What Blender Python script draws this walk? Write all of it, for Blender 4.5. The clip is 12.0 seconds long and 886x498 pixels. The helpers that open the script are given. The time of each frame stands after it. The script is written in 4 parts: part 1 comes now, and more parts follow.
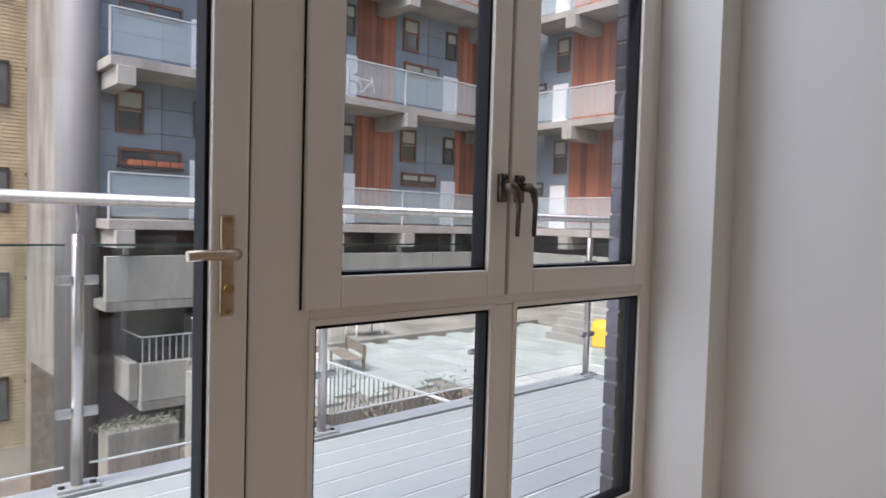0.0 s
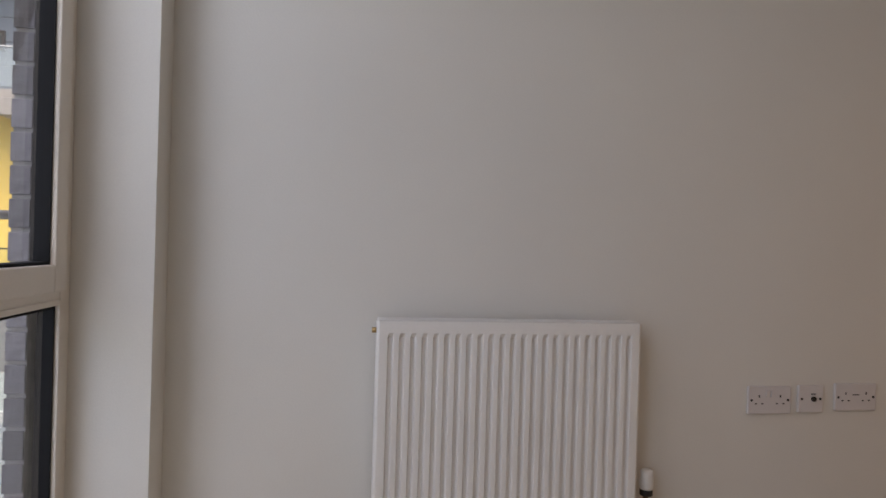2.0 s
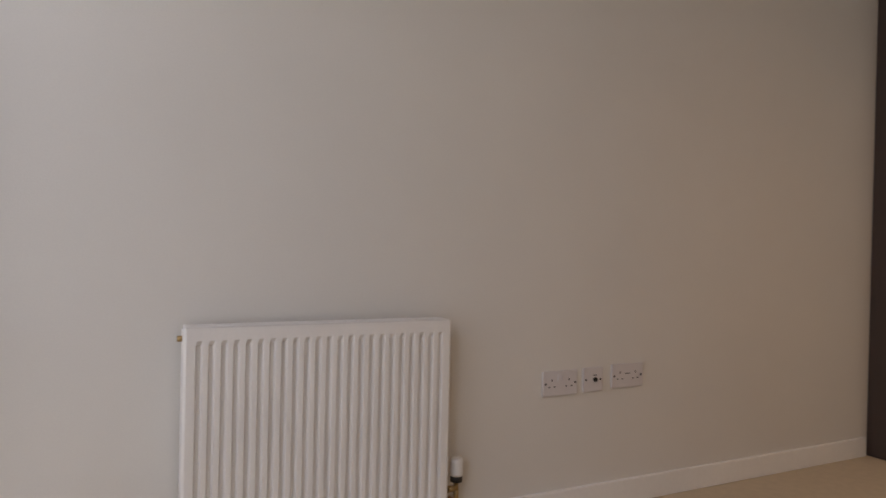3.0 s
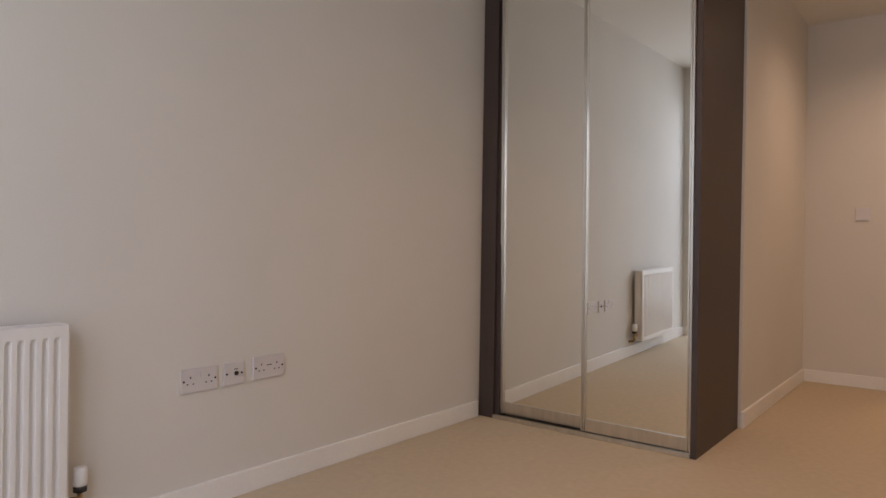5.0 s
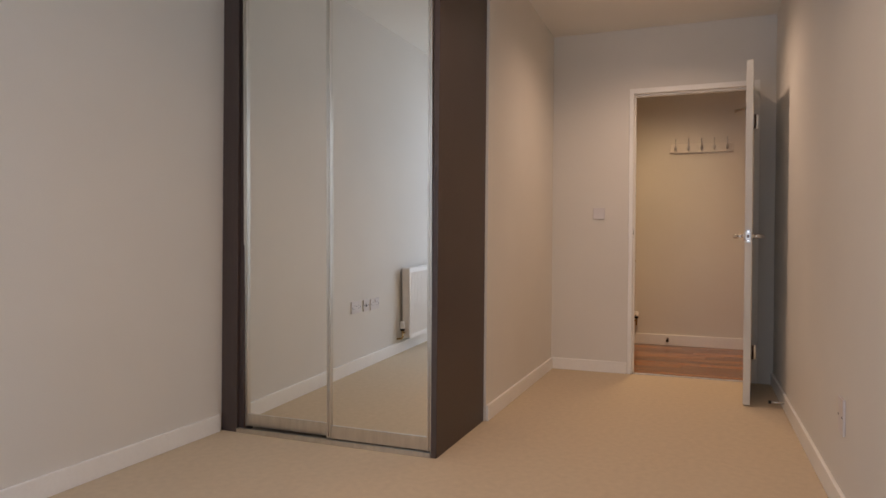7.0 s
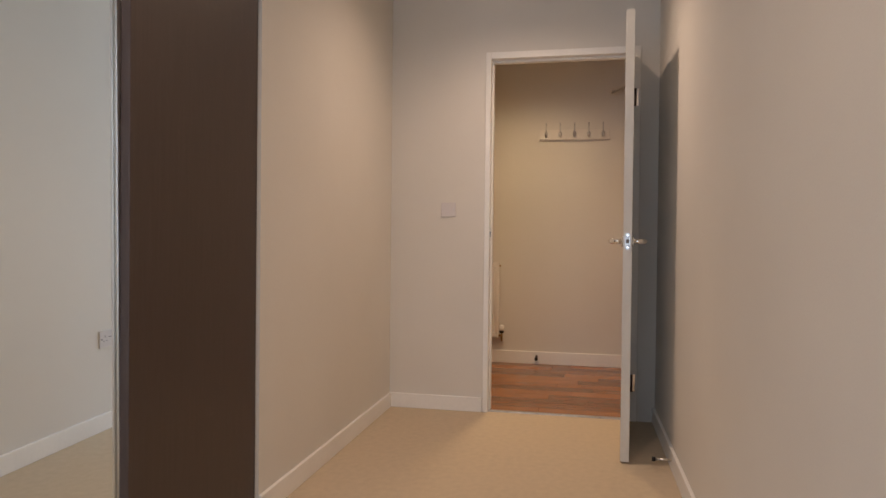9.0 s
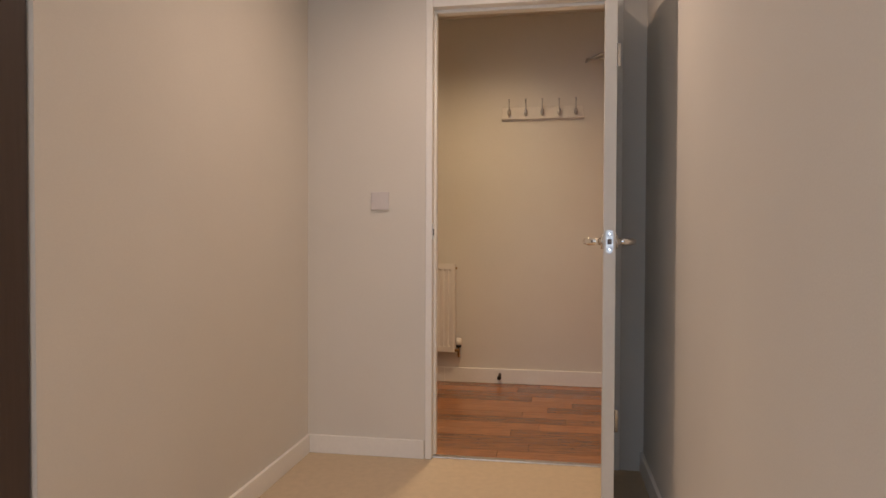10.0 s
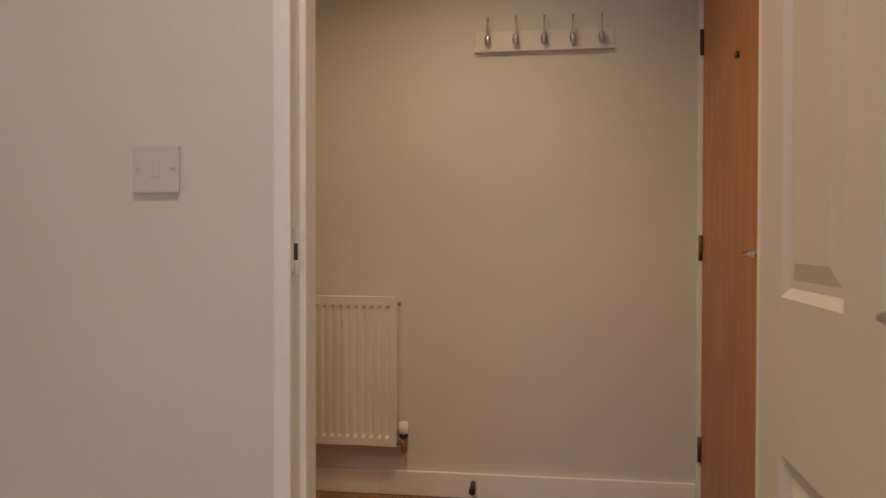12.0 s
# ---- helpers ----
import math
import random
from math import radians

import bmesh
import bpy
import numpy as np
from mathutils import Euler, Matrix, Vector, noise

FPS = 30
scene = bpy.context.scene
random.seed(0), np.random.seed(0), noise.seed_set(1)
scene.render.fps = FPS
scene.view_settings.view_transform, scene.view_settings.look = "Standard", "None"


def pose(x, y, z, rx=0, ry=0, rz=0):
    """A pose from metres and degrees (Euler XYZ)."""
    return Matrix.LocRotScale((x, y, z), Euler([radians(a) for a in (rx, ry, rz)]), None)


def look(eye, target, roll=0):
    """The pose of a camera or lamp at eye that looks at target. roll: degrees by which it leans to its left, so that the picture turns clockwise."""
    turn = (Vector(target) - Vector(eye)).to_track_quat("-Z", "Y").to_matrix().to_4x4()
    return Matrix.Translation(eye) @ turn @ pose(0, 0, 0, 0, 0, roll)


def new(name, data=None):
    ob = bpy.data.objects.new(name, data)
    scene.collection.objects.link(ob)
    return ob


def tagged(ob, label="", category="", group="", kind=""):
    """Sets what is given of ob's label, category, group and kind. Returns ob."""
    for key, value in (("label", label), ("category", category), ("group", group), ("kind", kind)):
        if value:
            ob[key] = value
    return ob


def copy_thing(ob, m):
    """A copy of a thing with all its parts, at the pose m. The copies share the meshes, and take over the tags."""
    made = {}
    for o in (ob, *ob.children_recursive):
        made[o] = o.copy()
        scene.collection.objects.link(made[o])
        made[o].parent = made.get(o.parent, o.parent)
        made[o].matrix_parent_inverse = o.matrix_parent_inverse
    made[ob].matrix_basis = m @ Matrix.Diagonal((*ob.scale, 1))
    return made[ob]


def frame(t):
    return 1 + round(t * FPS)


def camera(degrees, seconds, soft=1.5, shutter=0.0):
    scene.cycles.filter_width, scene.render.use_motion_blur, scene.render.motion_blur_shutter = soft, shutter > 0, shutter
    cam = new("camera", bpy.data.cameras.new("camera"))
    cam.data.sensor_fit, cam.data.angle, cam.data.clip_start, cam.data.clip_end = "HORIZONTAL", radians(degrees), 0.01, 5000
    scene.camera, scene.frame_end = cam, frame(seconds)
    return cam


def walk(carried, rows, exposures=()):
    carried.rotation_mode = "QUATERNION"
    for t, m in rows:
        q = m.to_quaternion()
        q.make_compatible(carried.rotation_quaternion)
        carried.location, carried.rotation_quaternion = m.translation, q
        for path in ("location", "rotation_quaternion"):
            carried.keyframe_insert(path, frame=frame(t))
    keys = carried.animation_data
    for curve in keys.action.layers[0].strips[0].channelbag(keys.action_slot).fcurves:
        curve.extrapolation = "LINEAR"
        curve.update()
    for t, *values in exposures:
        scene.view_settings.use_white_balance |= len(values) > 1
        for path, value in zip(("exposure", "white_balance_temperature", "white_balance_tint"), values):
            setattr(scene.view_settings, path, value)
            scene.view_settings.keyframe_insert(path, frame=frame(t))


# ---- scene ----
cam = camera(67.5, 12.0, shutter=0.15)
PATH = [
    (0, (2.150, -2.057, 0.955), (0.663, -0.722, 0.874), 1.6),
    (0.5, (1.935, -2.014, 0.947), (0.767, -0.392, 0.865), 2.1),
    (1, (1.778, -1.993, 0.948), (1.120, -0.104, 0.887), 2.2),
    (1.5, (1.712, -1.938, 0.932), (1.653, 0.060, 0.895), 2.1),
    (2, (1.682, -1.901, 0.910), (1.980, 0.076, 0.902), 1.7),
    (2.5, (1.640, -1.893, 0.907), (2.178, 0.032, 0.909), 1.4),
    (3, (1.628, -1.888, 0.930), (2.507, -0.092, 0.918), 1.3),
    (3.5, (1.662, -1.924, 0.955), (2.829, -0.300, 0.932), 1.3),
    (3.7, (1.670, -1.970, 0.955), (2.926, -0.413, 0.938), 1.2),
    (5.5, (1.7, -2.174, 0.945), (3.353, -1.048, 0.938), 0.8),
    (6, (1.73, -2.21, 0.942), (3.468, -1.22, 0.938), 0.6),
    (6.5, (1.809, -2.246, 0.97), (3.624, -1.405, 0.958), 0.7),
    (7, (1.97, -2.309, 0.972), (3.835, -1.586, 0.959), 0.5),
    (7.5, (2.194, -2.346, 0.967), (4.09, -1.709, 0.956), 0.2),
    (7.7, (2.284, -2.351, 0.972), (4.191, -1.748, 0.967), 0.5),
    (9.5, (3.662, -2.379, 1.048), (5.63, -2.023, 1.011), 0.3),
    (10, (4.113, -2.397, 1.057), (6.085, -2.067, 1.018), 0.2),
    (10.5, (4.601, -2.374, 1.079), (6.577, -2.067, 1.038), 0.3),
    (11, (5.109, -2.357, 1.085), (7.088, -2.069, 1.052), 0.2),
    (11.5, (5.583, -2.282, 1.092), (7.566, -2.022, 1.064), 0.1),
    (12, (6.059, -2.244, 1.095), (8.043, -1.992, 1.07), 0.1),
]
walk(cam, [(t, look(eye, target, roll)) for t, eye, target, roll in PATH], [(0, 1.40, 6600, 21), (1, 1.22, 6950, 22), (2.5, 1.2, 7100, 22), (3.5, 1.5, 7900, 26), (5.5, 1.8, 6780, 22), (7.5, 2.05, 6550, 19), (9.5, 2.2, 6200, 16), (12, 1.97, 6150, 16)])

# ---- world, sun, lights, exposure ----
world = bpy.data.worlds.new("world")
scene.world = world
world.use_nodes = True
wt = world.node_tree
sky = wt.nodes.new("ShaderNodeTexSky")
sky.sky_type = "NISHITA"
sky.sun_disc = False
sky.sun_elevation = radians(58)
sky.sun_rotation = radians(165)
sky.air_density, sky.dust_density = 1.0, 4.0
wbg = wt.nodes["Background"]
wbg.inputs[1].default_value = 0.15
wt.links.new(sky.outputs[0], wbg.inputs[0])

sun = new("sun", bpy.data.lights.new("sun", "SUN"))
sun.data.energy, sun.data.angle, sun.data.color = 1.5, radians(25), (1, 0.97, 0.93)
sun.matrix_world = look((2.4, -9, 15), (0, 0, 0))


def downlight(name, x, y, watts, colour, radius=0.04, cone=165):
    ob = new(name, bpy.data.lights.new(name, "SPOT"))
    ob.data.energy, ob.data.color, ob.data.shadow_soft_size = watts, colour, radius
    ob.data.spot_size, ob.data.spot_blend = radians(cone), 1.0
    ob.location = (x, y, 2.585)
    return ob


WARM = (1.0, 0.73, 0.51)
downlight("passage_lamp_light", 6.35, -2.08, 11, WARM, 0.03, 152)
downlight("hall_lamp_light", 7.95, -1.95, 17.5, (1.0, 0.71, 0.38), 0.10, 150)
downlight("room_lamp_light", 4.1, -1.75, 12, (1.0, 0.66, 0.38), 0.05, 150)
skylight = new("window_skylight", bpy.data.lights.new("window_skylight", "AREA"))
skylight.data.shape, skylight.data.size, skylight.data.size_y = "RECTANGLE", 2.2, 2.2
skylight.data.energy, skylight.data.color = 9.5, (0.66, 0.82, 1.0)
skylight.matrix_world = look((0.90, -1.28, 1.25), (5, -1.28, 0.1))


# ---- materials ----
def mat(name, colour, rough=0.6, metal=0.0, vary=0.06, scale=6.0, bump=0.0, bscale=150.0, stretch=(1, 1, 1), piece=0.0, coat=0.0, spec=0.5):
    """Painted, woven or metal surface with two scales of variation."""
    m = bpy.data.materials.new(name)
    m.use_nodes = True
    nt = m.node_tree
    b = nt.nodes["Principled BSDF"]
    b.inputs["Roughness"].default_value, b.inputs["Metallic"].default_value = rough, metal
    b.inputs["Specular IOR Level"].default_value = spec
    b.inputs["Coat Weight"].default_value = coat
    co = nt.nodes.new("ShaderNodeTexCoord")
    mp = nt.nodes.new("ShaderNodeMapping")
    mp.inputs["Scale"].default_value = stretch
    nt.links.new(co.outputs["Object"], mp.inputs[0])
    n1 = nt.nodes.new("ShaderNodeTexNoise")
    n1.inputs["Scale"].default_value, n1.inputs["Detail"].default_value = scale, 5
    n2 = nt.nodes.new("ShaderNodeTexNoise")
    n2.inputs["Scale"].default_value, n2.inputs["Detail"].default_value = bscale, 3
    nt.links.new(mp.outputs[0], n1.inputs["Vector"])
    nt.links.new(mp.outputs[0], n2.inputs["Vector"])
    add = nt.nodes.new("ShaderNodeMath")
    add.operation = "ADD"
    nt.links.new(n1.outputs[0], add.inputs[0])
    half = nt.nodes.new("ShaderNodeMath")
    half.operation = "MULTIPLY"
    half.inputs[1].default_value = 0.5
    nt.links.new(n2.outputs[0], half.inputs[0])
    nt.links.new(half.outputs[0], add.inputs[1])
    src = add.outputs[0]
    if piece:
        oi = nt.nodes.new("ShaderNodeObjectInfo")
        mul = nt.nodes.new("ShaderNodeMath")
        mul.operation = "MULTIPLY_ADD"
        mul.inputs[1].default_value, mul.inputs[2].default_value = piece, -piece / 2
        nt.links.new(oi.outputs["Random"], mul.inputs[0])
        more = nt.nodes.new("ShaderNodeMath")
        nt.links.new(src, more.inputs[0])
        nt.links.new(mul.outputs[0], more.inputs[1])
        src = more.outputs[0]
    ramp = nt.nodes.new("ShaderNodeValToRGB")
    lo = [max(0, c * (1 - 2.2 * vary)) for c in colour]
    hi = [min(1, c * (1 + 2.2 * vary)) for c in colour]
    ramp.color_ramp.elements[0].position, ramp.color_ramp.elements[1].position = 0.45, 1.05 if not piece else 1.0
    ramp.color_ramp.elements[0].color, ramp.color_ramp.elements[1].color = (*lo, 1), (*hi, 1)
    nt.links.new(src, ramp.inputs[0])
    nt.links.new(ramp.outputs[0], b.inputs["Base Color"])
    if bump:
        bp = nt.nodes.new("ShaderNodeBump")
        bp.inputs["Strength"].default_value, bp.inputs["Distance"].default_value = bump, 0.004
        nt.links.new(n2.outputs[0], bp.inputs["Height"])
        nt.links.new(bp.outputs[0], b.inputs["Normal"])
    return m


def glass_mat(name, tint, rough=0.0):
    m = bpy.data.materials.new(name)
    m.use_nodes = True
    nt = m.node_tree
    nt.nodes.remove(nt.nodes["Principled BSDF"])
    out = nt.nodes["Material Output"]
    tr = nt.nodes.new("ShaderNodeBsdfTransparent")
    tr.inputs[0].default_value = (*tint, 1)
    gl = nt.nodes.new("ShaderNodeBsdfGlossy")
    gl.inputs["Roughness"].default_value = rough
    lw = nt.nodes.new("ShaderNodeLayerWeight")
    lw.inputs[0].default_value = 0.5
    pw = nt.nodes.new("ShaderNodeMath")
    pw.operation = "POWER"
    pw.inputs[1].default_value = 4.0
    nt.links.new(lw.outputs["Facing"], pw.inputs[0])
    sc = nt.nodes.new("ShaderNodeMath")
    sc.operation = "MULTIPLY_ADD"
    sc.inputs[1].default_value, sc.inputs[2].default_value = 0.55, 0.025
    nt.links.new(pw.outputs[0], sc.inputs[0])
    mx = nt.nodes.new("ShaderNodeMixShader")
    nt.links.new(sc.outputs[0], mx.inputs[0])
    nt.links.new(tr.outputs[0], mx.inputs[1])
    nt.links.new(gl.outputs[0], mx.inputs[2])
    nt.links.new(mx.outputs[0], out.inputs[0])
    return m


M_WALL = mat("wall_paint", (0.73, 0.70, 0.645), 0.75, vary=0.02, scale=1.2, bump=0.10, bscale=220)
M_CEIL = mat("ceiling_paint", (0.80, 0.77, 0.71), 0.85, vary=0.015, scale=1.0, bump=0.06)
M_TRIM = mat("satin_white_trim", (0.88, 0.865, 0.83), 0.38, vary=0.02, scale=3, bump=0.03, bscale=60)
M_LEAFPAINT = mat("door_white_paint", (0.70, 0.67, 0.60), 0.4, vary=0.02, scale=3, bump=0.04, bscale=60)
M_UPVC = mat("window_white_plastic", (0.75, 0.69, 0.615), 0.35, vary=0.02, scale=4)
M_GASKET_GAP = mat("black_gasket_and_gap", (0.006, 0.006, 0.007), 0.7, vary=0.1, spec=0.2)
M_CARPET = mat("beige_carpet", (0.61, 0.505, 0.37), 1.0, vary=0.025, scale=30, bump=0.5, bscale=420, spec=0.1)
M_RAD = mat("radiator_enamel", (0.82, 0.79, 0.75), 0.3, vary=0.015, scale=5)
M_RADGRILL = mat("radiator_side_enamel", (0.76, 0.73, 0.69), 0.4, vary=0.03)
M_CHROME = mat("chrome", (0.80, 0.78, 0.75), 0.12, 1.0, vary=0.03, scale=20)
M_BRUSHED = mat("brushed_steel", (0.62, 0.61, 0.60), 0.32, 1.0, vary=0.08, scale=30, stretch=(1, 1, 0.1))
M_BRASSY = mat("aged_bronze_handle", (0.11, 0.08, 0.065), 0.35, 0.7, vary=0.15, scale=40)
M_SATIN = mat("satin_handle_plate", (0.50, 0.39, 0.29), 0.3, 1.0, vary=0.08, scale=30)
M_WENGE = mat("dark_wood_panel", (0.062, 0.042, 0.036), 0.45, vary=0.06, scale=7, stretch=(14, 14, 0.5), bump=0.12, bscale=40)
M_ALU = mat("satin_aluminium", (0.66, 0.63, 0.58), 0.3, 1.0, vary=0.05, scale=25, stretch=(1, 1, 0.1))
M_MIRROR = mat("mirror_silver", (0.92, 0.93, 0.90), 0.0, 1.0, vary=0.0)
M_PLATE = mat("white_socket_plastic", (0.66, 0.62, 0.61), 0.3, vary=0.02)
M_DARK = mat("dark_slot", (0.02, 0.018, 0.016), 0.6, vary=0.1)
M_PLANK = mat("red_brown_laminate", (0.28, 0.12, 0.045), 0.26, vary=0.26, scale=5, stretch=(14, 1.2, 14), bump=0.05, bscale=30, piece=0.35, coat=0.15)
M_OAK = mat("front_door_veneer", (0.45, 0.205, 0.06), 0.35, vary=0.08, scale=4, stretch=(9, 9, 0.6), bscale=50)
M_VALVE = mat("white_valve_plastic", (0.8, 0.78, 0.75), 0.35, vary=0.02)
M_BRASS = mat("brass_valve", (0.45, 0.30, 0.14), 0.3, 1.0, vary=0.15, scale=50)
M_HOOKBOARD = mat("pale_painted_board", (0.76, 0.72, 0.66), 0.5, vary=0.03)
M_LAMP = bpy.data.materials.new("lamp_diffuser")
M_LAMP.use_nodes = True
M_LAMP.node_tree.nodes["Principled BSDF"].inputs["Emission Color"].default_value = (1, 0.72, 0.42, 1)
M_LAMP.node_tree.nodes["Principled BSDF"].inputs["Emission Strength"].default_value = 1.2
M_DECK = mat("grey_deck_board", (0.50, 0.575, 0.575), 0.34, vary=0.03, scale=5, stretch=(6, 0.5, 1), bump=0.1, bscale=60, piece=0.12)
M_BRICK = mat("dark_grey_brick", (0.10, 0.095, 0.105), 0.8, vary=0.2, scale=20, bump=0.5, bscale=80, piece=0.5)
M_MORTAR = mat("pale_mortar", (0.22, 0.21, 0.21), 0.9, vary=0.1, scale=30)
M_YBRICK = mat("buff_brick", (0.52, 0.42, 0.27), 0.85, vary=0.10, scale=2.5, bump=0.3, bscale=30)
M_YJOINT = mat("buff_mortar", (0.36, 0.30, 0.21), 0.9, vary=0.1, scale=5)
M_CONC = mat("weathered_concrete", (0.28, 0.275, 0.255), 0.85, vary=0.16, scale=1.6, stretch=(1, 1, 0.35), bump=0.3, bscale=25)
M_CONCD = mat("stained_concrete", (0.22, 0.21, 0.19), 0.9, vary=0.28, scale=1.2, stretch=(1.5, 1.5, 0.3), bump=0.3, bscale=20)
M_ZINC = mat("blue_grey_cladding", (0.20, 0.245, 0.285), 0.5, vary=0.10, scale=1.5, piece=0.22)
M_CEDAR = mat("red_cedar_board", (0.26, 0.098, 0.056), 0.65, vary=0.25, scale=2.5, stretch=(8, 8, 0.4), piece=0.55)
M_PAVE = mat("grey_green_paving", (0.37, 0.41, 0.395), 0.75, vary=0.16, scale=1.3, bump=0.3, bscale=20, piece=0.2)
M_GROUND = mat("lower_ground", (0.16, 0.15, 0.13), 0.9, vary=0.2, scale=0.8, bump=0.3, bscale=10)
M_WFRAME = mat("dark_window_frame", (0.06, 0.045, 0.04), 0.5, vary=0.1)
M_REDFRAME = mat("brown_window_frame", (0.16, 0.08, 0.05), 0.5, vary=0.1)
M_FARGLASS = mat("far_window_glass", (0.10, 0.11, 0.11), 0.06, vary=0.4, scale=0.8)
M_BLIND = mat("pale_blind", (0.36, 0.38, 0.33), 0.6, vary=0.08)
M_WDOOR = mat("white_far_door", (0.78, 0.80, 0.82), 0.45, vary=0.03)
M_YELLOW = mat("yellow_render", (0.72, 0.55, 0.14), 0.7, vary=0.06, scale=1.2)
M_YBIN = mat("yellow_plastic", (0.75, 0.47, 0.04), 0.45, vary=0.05)
M_RED = mat("red_sign", (0.62, 0.04, 0.05), 0.5, vary=0.04)
M_WHITE = mat("white_plastic", (0.8, 0.8, 0.8), 0.45, vary=0.03)
M_LEAF = mat("dull_leaf", (0.14, 0.145, 0.11), 0.7, vary=0.35, scale=6)
M_TIMBER = mat("weathered_bench_timber", (0.20, 0.17, 0.14), 0.8, vary=0.2, scale=8)
M_TERRA = mat("terracotta", (0.45, 0.16, 0.09), 0.8, vary=0.12)
M_GLASS = glass_mat("clear_glass", (0.93, 0.95, 0.95))
M_RAILGLASS = glass_mat("balustrade_glass", (0.91, 0.945, 0.94))
M_FARRAIL = bpy.data.materials.new("frosted_rail_glass")
M_FARRAIL.use_nodes = True
fnt = M_FARRAIL.node_tree
fb = fnt.nodes["Principled BSDF"]
fb.inputs["Base Color"].default_value, fb.inputs["Roughness"].default_value = (0.44, 0.55, 0.58, 1), 0.25
ftr = fnt.nodes.new("ShaderNodeBsdfTransparent")
fmx = fnt.nodes.new("ShaderNodeMixShader")
fmx.inputs[0].default_value = 0.27
fnt.links.new(ftr.outputs[0], fmx.inputs[1])
fnt.links.new(fb.outputs[0], fmx.inputs[2])
fnt.links.new(fmx.outputs[0], fnt.nodes["Material Output"].inputs[0])
M_RAILCAP = mat("pale_painted_rail", (0.46, 0.49, 0.50), 0.5, vary=0.05)
M_DARKWALL = mat("dark_maroon_wall", (0.085, 0.068, 0.075), 0.8, vary=0.2, scale=0.8)


# ---- building helpers ----
def bm_boxes(items, bevel=0.0):
    bm = bmesh.new()
    for lo, hi in items:
        r = bmesh.ops.create_cube(bm, size=1.0)
        c = [(a + b) / 2 for a, b in zip(lo, hi)]
        s = [abs(b - a) for a, b in zip(lo, hi)]
        bmesh.ops.transform(bm, matrix=Matrix.Translation(c) @ Matrix.Diagonal((*s, 1)), verts=r["verts"])
    if bevel:
        bmesh.ops.bevel(bm, geom=bm.edges[:], offset=bevel, segments=2, affect="EDGES", profile=0.6)
    return bm


def bm_tube(points, radius, sides=14, bm=None, radii=None):
    """A round bar along a line of points."""
    bm = bm or bmesh.new()
    pts = [Vector(p) for p in points]
    rings = []
    for i, p in enumerate(pts):
        d = (pts[min(i + 1, len(pts) - 1)] - pts[max(i - 1, 0)]).normalized()
        q = d.to_track_quat("Z", "Y")
        r = radii[i] if radii else radius
        rings.append([bm.verts.new(p + q @ Vector((r * math.cos(2 * math.pi * k / sides), r * math.sin(2 * math.pi * k / sides), 0))) for k in range(sides)])
    for a, b in zip(rings, rings[1:]):
        for k in range(sides):
            f = bm.faces.new((a[k], a[(k + 1) % sides], b[(k + 1) % sides], b[k]))
            f.smooth = True
    bm.faces.new(rings[0][::-1])
    bm.faces.new(rings[-1])
    return bm


def mesh_of(name, bm, material):
    me = bpy.data.meshes.new(name)
    bmesh.ops.recalc_face_normals(bm, faces=bm.faces[:])
    bm.to_mesh(me)
    bm.free()
    me.materials.append(material)
    return me


def part(name, bm, material, parent=None, label=""):
    ob = new(name, mesh_of(name, bm, material))
    if parent:
        ob.parent = parent
    if label:
        ob["label"] = label
    return ob


def thing(name, at, label, category, group="", turn=0.0, kind=""):
    ob = new(name)
    ob.empty_display_size = 0.1
    ob.matrix_world = pose(*at, 0, 0, turn)
    return tagged(ob, label, category, group, kind)


def structure(name, items, material, label, category, bevel=0.0):
    return tagged(part(name, bm_boxes(items, bevel), material), label, category, kind="structure")


# ---- the plan ----
WX = 1.21          # inner face of the window wall
WARD = 4.76        # wardrobe front
EX = 7.19          # end wall with the doorway
HX = 8.87          # far hall wall
RY = -2.80         # long wall opposite the radiator
NY = -1.215        # nook wall, flush with the wardrobe side
HY = -2.93         # hall wall with the front door
CEIL = 2.62
HEAD = 2.45
WIN_R, WIN_L = -0.128, -2.46
DOOR_L, DOOR_R, DOOR_H = -1.828, -2.66, 2.13

structure("wall_north", [((WX - 0.2, 0, 0), (WARD + 0.8, 0.12, CEIL))], M_WALL, "off-white painted plaster wall behind the radiator", "wall")
structure("wall_south", [((WX - 0.2, RY - 0.12, 0), (EX, RY, CEIL))], M_WALL, "off-white painted plaster wall of the passage", "wall")
structure("wall_window", [((1.0, WIN_R, 0), (WX, 0, CEIL)), ((1.0, RY, 0), (WX, WIN_L, CEIL)), ((1.0, WIN_L, HEAD), (WX, WIN_R, CEIL))],
          M_WALL, "white painted wall round the tall window", "wall")
structure("wall_nook", [((5.468, NY, 0), (EX, NY + 0.12, CEIL)), ((5.468, NY + 0.12, 0), (5.59, 0, CEIL))], M_WALL, "cream painted wall running on from the wardrobe", "wall")
structure("wall_east", [((EX, DOOR_L, 0), (EX + 0.12, NY + 0.12, CEIL)), ((EX, RY - 0.12, 0), (EX + 0.12, DOOR_R, CEIL)), ((EX, DOOR_R, DOOR_H), (EX + 0.12, DOOR_L, CEIL))],
          M_WALL, "white painted end wall with an open doorway", "wall")
structure("wall_hall_east", [((HX, HY - 0.12, 0), (HX + 0.12, 1.0, CEIL))], M_WALL, "cream painted hall wall with hooks and radiator", "wall")
